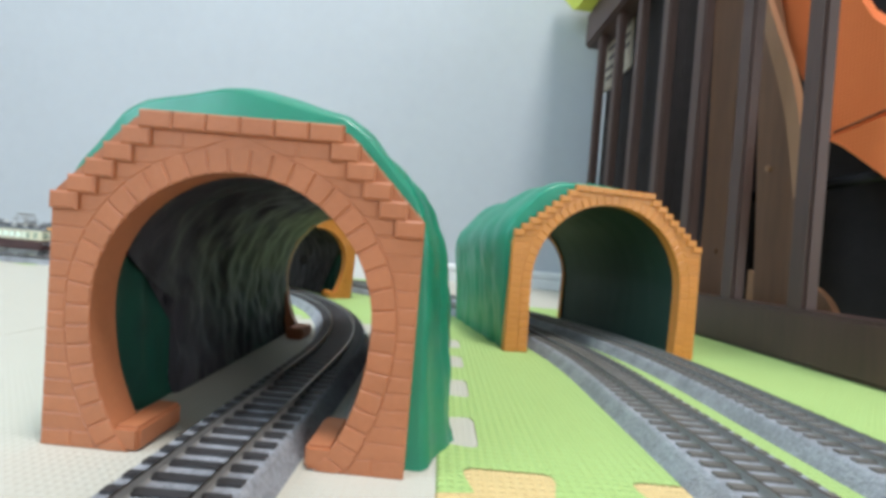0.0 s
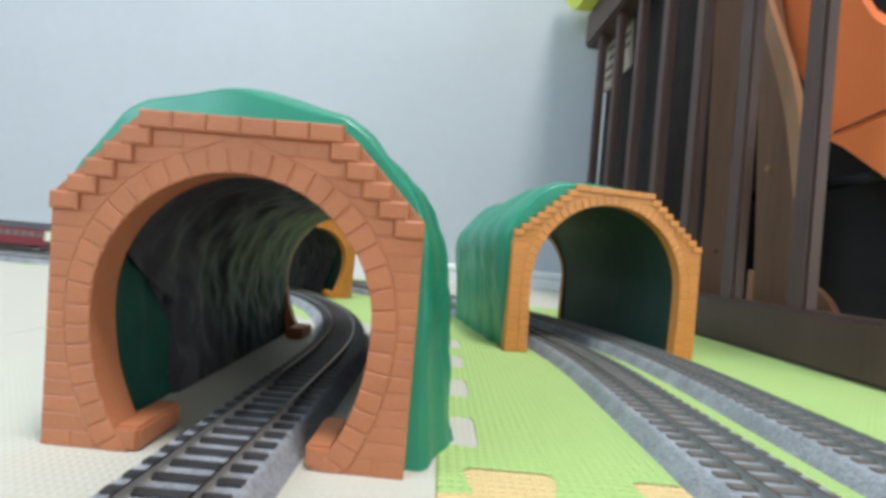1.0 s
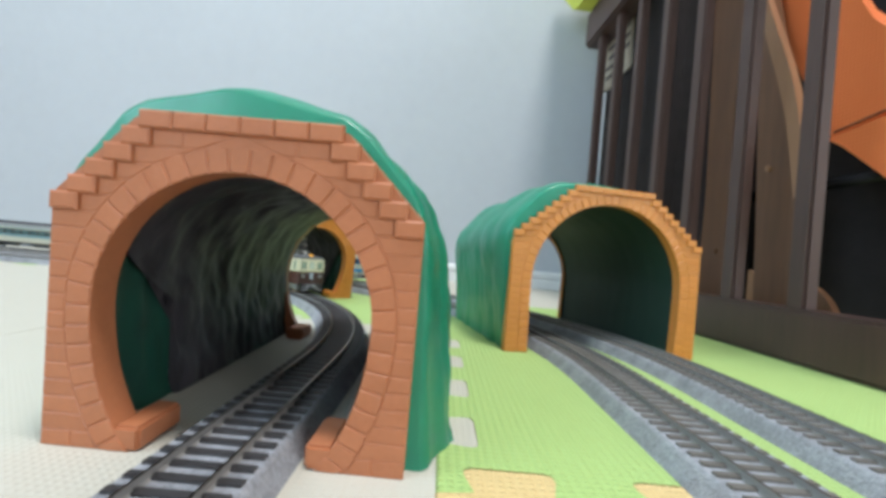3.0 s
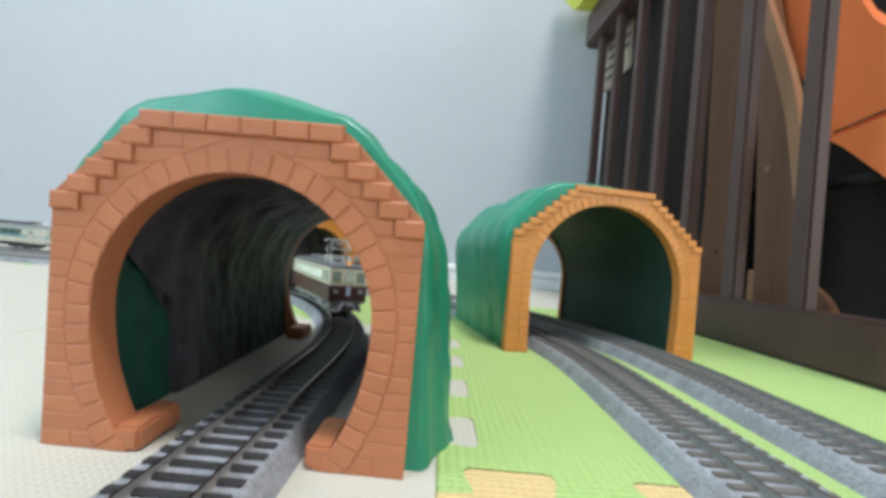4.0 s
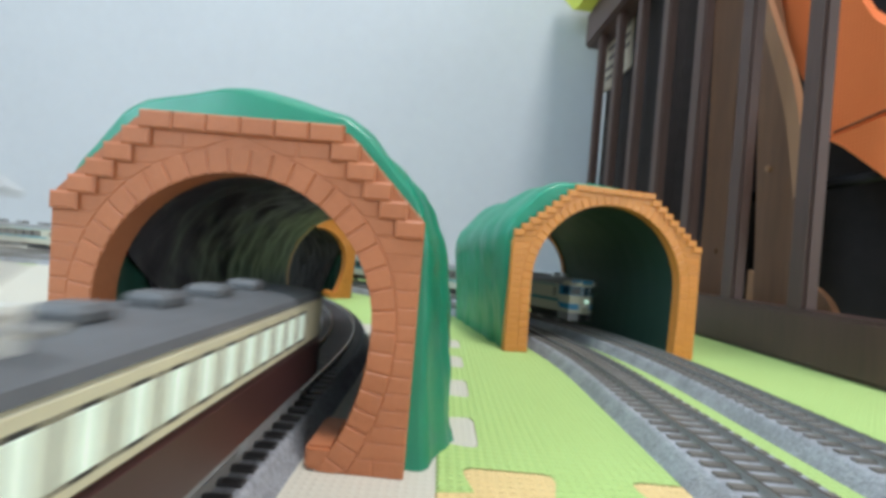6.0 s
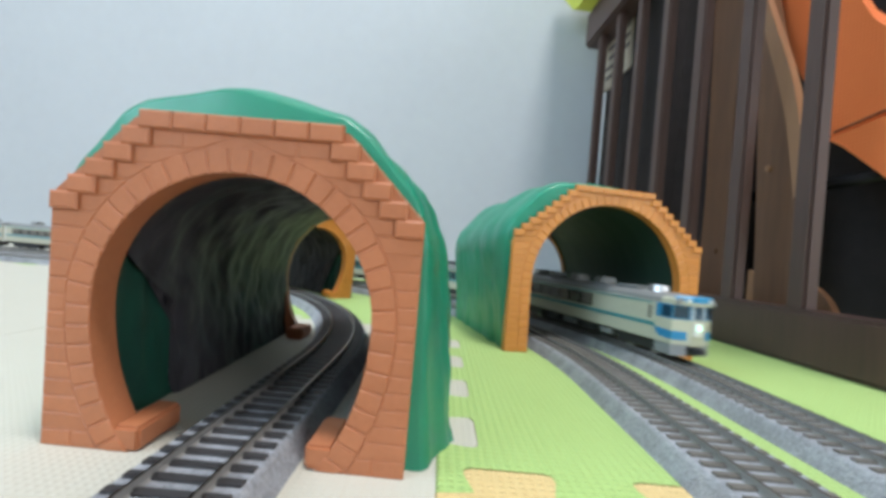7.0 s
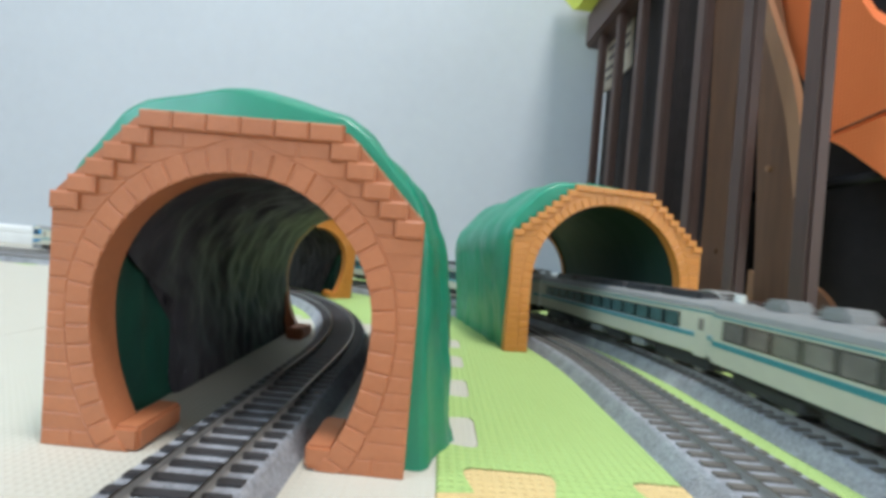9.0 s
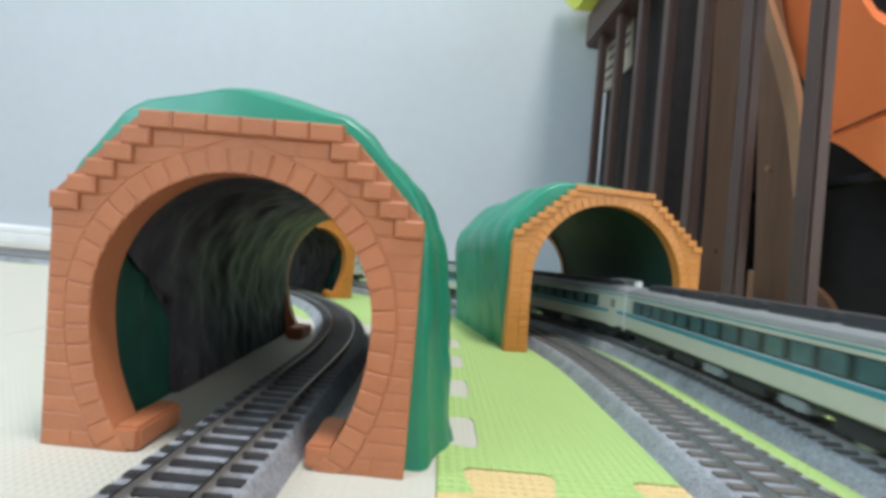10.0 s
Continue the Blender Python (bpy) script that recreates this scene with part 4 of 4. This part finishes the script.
        part("skirt", box(f - 12, f - 3.2, min(s * 9.0, s * 6.8), max(s * 9.0, s * 6.8), 0.6, 5.1, 0.5), M_UNDERGREY, root, "grey skirt under the cab")
    part("end_door", box(f - 0.5, f - 0.1, -2.9, 2.9, 4.8, 20.0, 0.1), M_WHITEPAINT, root)
    part("window_surround", box(f - 0.3, f - 0.03, -3.3, 3.3, 14.7, 20.1, 0.05), M_PLATE, root, "pale blue surround of the end door window")
    part("door_window", box(f - 0.15, f + 0.05, -2.0, 2.0, 15.0, 19.8, 0.1), M_CABGLASS, root)
    part("headboard", box(f - 0.2, f + 0.7, -2.0, 2.0, 8.6, 13.6, 0.3), M_INSUL, root)
    part("headlight", box(f + 0.4, f + 0.95, -1.1, 1.1, 10.8, 12.9, 0.2), M_HEADLIGHT, root, "lit greenish-white headboard lamp")
    part("front_skirt", prism([(f - 3.8, -7.0), (f - 1.2, -3.4), (f - 1.2, 3.4), (f - 3.8, 7.0), (f - 6, 7.0), (f - 6, -7.0)], 1.0, 4.9, "z", bevel=0.3), M_UNDER, root)
    part("coupler", box(f - 2, f + 3.4, -1.3, 1.3, 2.4, 4.4, 0.3), M_UNDER, root)
    part("roof_cowl", tube((f - 21, 0, 23.4), (f - 21, 0, 26.4), 4.6, n=24, r2=3.9), M_STEEL, root, "bright round radiator cowl")
    part("roof_duct", box(f - 43, f - 27, -5.6, 5.6, 23.2, 25.2, 0.9, seg=2), M_ROOFLIGHT, root, "light grey roof duct")
    for x in (f - 57, f - 79, f - 101, f - 119):
        part("roof_unit", box(x - 4, x + 4, -4.4, 4.4, 23.2, 27.2, 1.0, seg=2), M_ROOFLIGHT, root, "rounded grey roof ventilator")
    for k, (x, w) in enumerate(((-22, 12), (-6, 9), (9, 13), (25, 8))):
        part("underfloor_box", box(x - w / 2, x + w / 2, -8.2, 8.2, 1.2 + 0.4 * (k % 2), 4.3, 0.4), M_UNDERGREY if k % 2 else M_UNDER, root)
    for x in (-48, 46):
        bogie(root, x)
    return root


def bm_roof(x0, x1, half):
    n = 10
    prof = [(half * math.cos(math.pi * i / n), 20.5 + 3.7 * math.sin(math.pi * i / n) ** 0.7) for i in range(n + 1)]
    return sweep([[(x, y, z) for y, z in prof] for x in (x0, x0 + 1, x1 - 2, x1)])


# ---------- what moves ----------
def between(rows, t):
    for (t0, a), (t1, b) in zip(rows, rows[1:]):
        if t <= t1:
            return a + (b - a) * (t - t0) / (t1 - t0)
    return rows[-1][1]


def car_pose(path, front, length, span, ahead):
    """Pose of a car whose front end is at distance front; ahead -1: runs towards smaller distances."""
    mid = front - ahead * length / 2
    a, _ = path(mid + ahead * span / 2)
    b, _ = path(mid - ahead * span / 2)
    d = a - b
    c = (a + b) / 2
    return mm(c.x, c.y, RIDE, 0, 0, math.degrees(math.atan2(d.y, d.x)))


CREAM_RUN = [(0, 580), (0.8, 505), (1.8, 409), (2.7, 322), (3.9, 222), (4.6, 152), (5.0, 104.5), (5.2, 83), (5.5, 55), (5.7, 33), (10, -420)]
EXPRESS_RUN = [(0, 728), (6.8, 187), (7.2, 151), (7.6, 117), (8.8, 19), (9.4, -27), (10, -74)]
RED_RUN = [(0, 622), (1.8, 784), (10, 1522)]


def motions():
    times = [0.2 * i for i in range(51)]

    def run(car, path, rows, offset, length, span, ahead, turned=0):
        walk(car, [(t, car_pose(path, between(rows, t) - ahead * offset, length, span, ahead) @ pose(0, 0, 0, 0, 0, turned)) for t in times])
    run(CREAM, PATH_INNER, CREAM_RUN, 0, CREAM_LEN, 58, -1)
    for k, car in enumerate(EXPRESS):
        run(car, PATH_OUTER, EXPRESS_RUN, k * (EXPRESS_LEN + 2.4), EXPRESS_LEN, 96, -1, 180 if k == 5 else 0)
    for k, car in enumerate(REDS):
        run(car, PATH_MIDDLE, [(t, s + RED_LEN * 2 + 3) for t, s in RED_RUN], k * (RED_LEN + 3), RED_LEN, 90, 1)


# ---------- the place ----------
room()
mats()
guard_rail()
bentwood_chair()
dark_bags()
felt_cushion()
small_tunnel(mm(-35.0, 76.8, 0, 0, 0, -1.4), M_BRICKRED, "green plastic tunnel with terracotta brick portals over one track")
small_tunnel(mm(-87, 307, 0, 0, 0, 45), M_BRICKORANGE, "green plastic tunnel with orange brick portals on the bend")
wide_tunnel(mm(74.5, 197.9, 0, 0, 0, 10.9))
CREAM = cream_car()
REDS = [red_car()]
REDS.append(copy_thing(REDS[0], Matrix()))
EXPRESS = [express_cab(), express_coach(True)]
EXPRESS += [copy_thing(EXPRESS[1], Matrix()), copy_thing(EXPRESS[1], Matrix()), express_coach(False), copy_thing(EXPRESS[0], Matrix())]
tagged(EXPRESS[5], "ivory model diesel railcar at the tail of the train")
track(PATH_INNER, -560, 1400, -20, 330, M_TIEBLACK, "single curved model track with black sleepers on grey ballast")
track(PATH_MIDDLE, -560, 1500, 20, 330, M_TIEBROWN, "curved model track with brown sleepers on grey ballast", 1.1)
track(PATH_OUTER, -560, 1750, 40, 330, M_TIEBROWN, "curved model track with brown sleepers on grey ballast", 1.1)
motions()
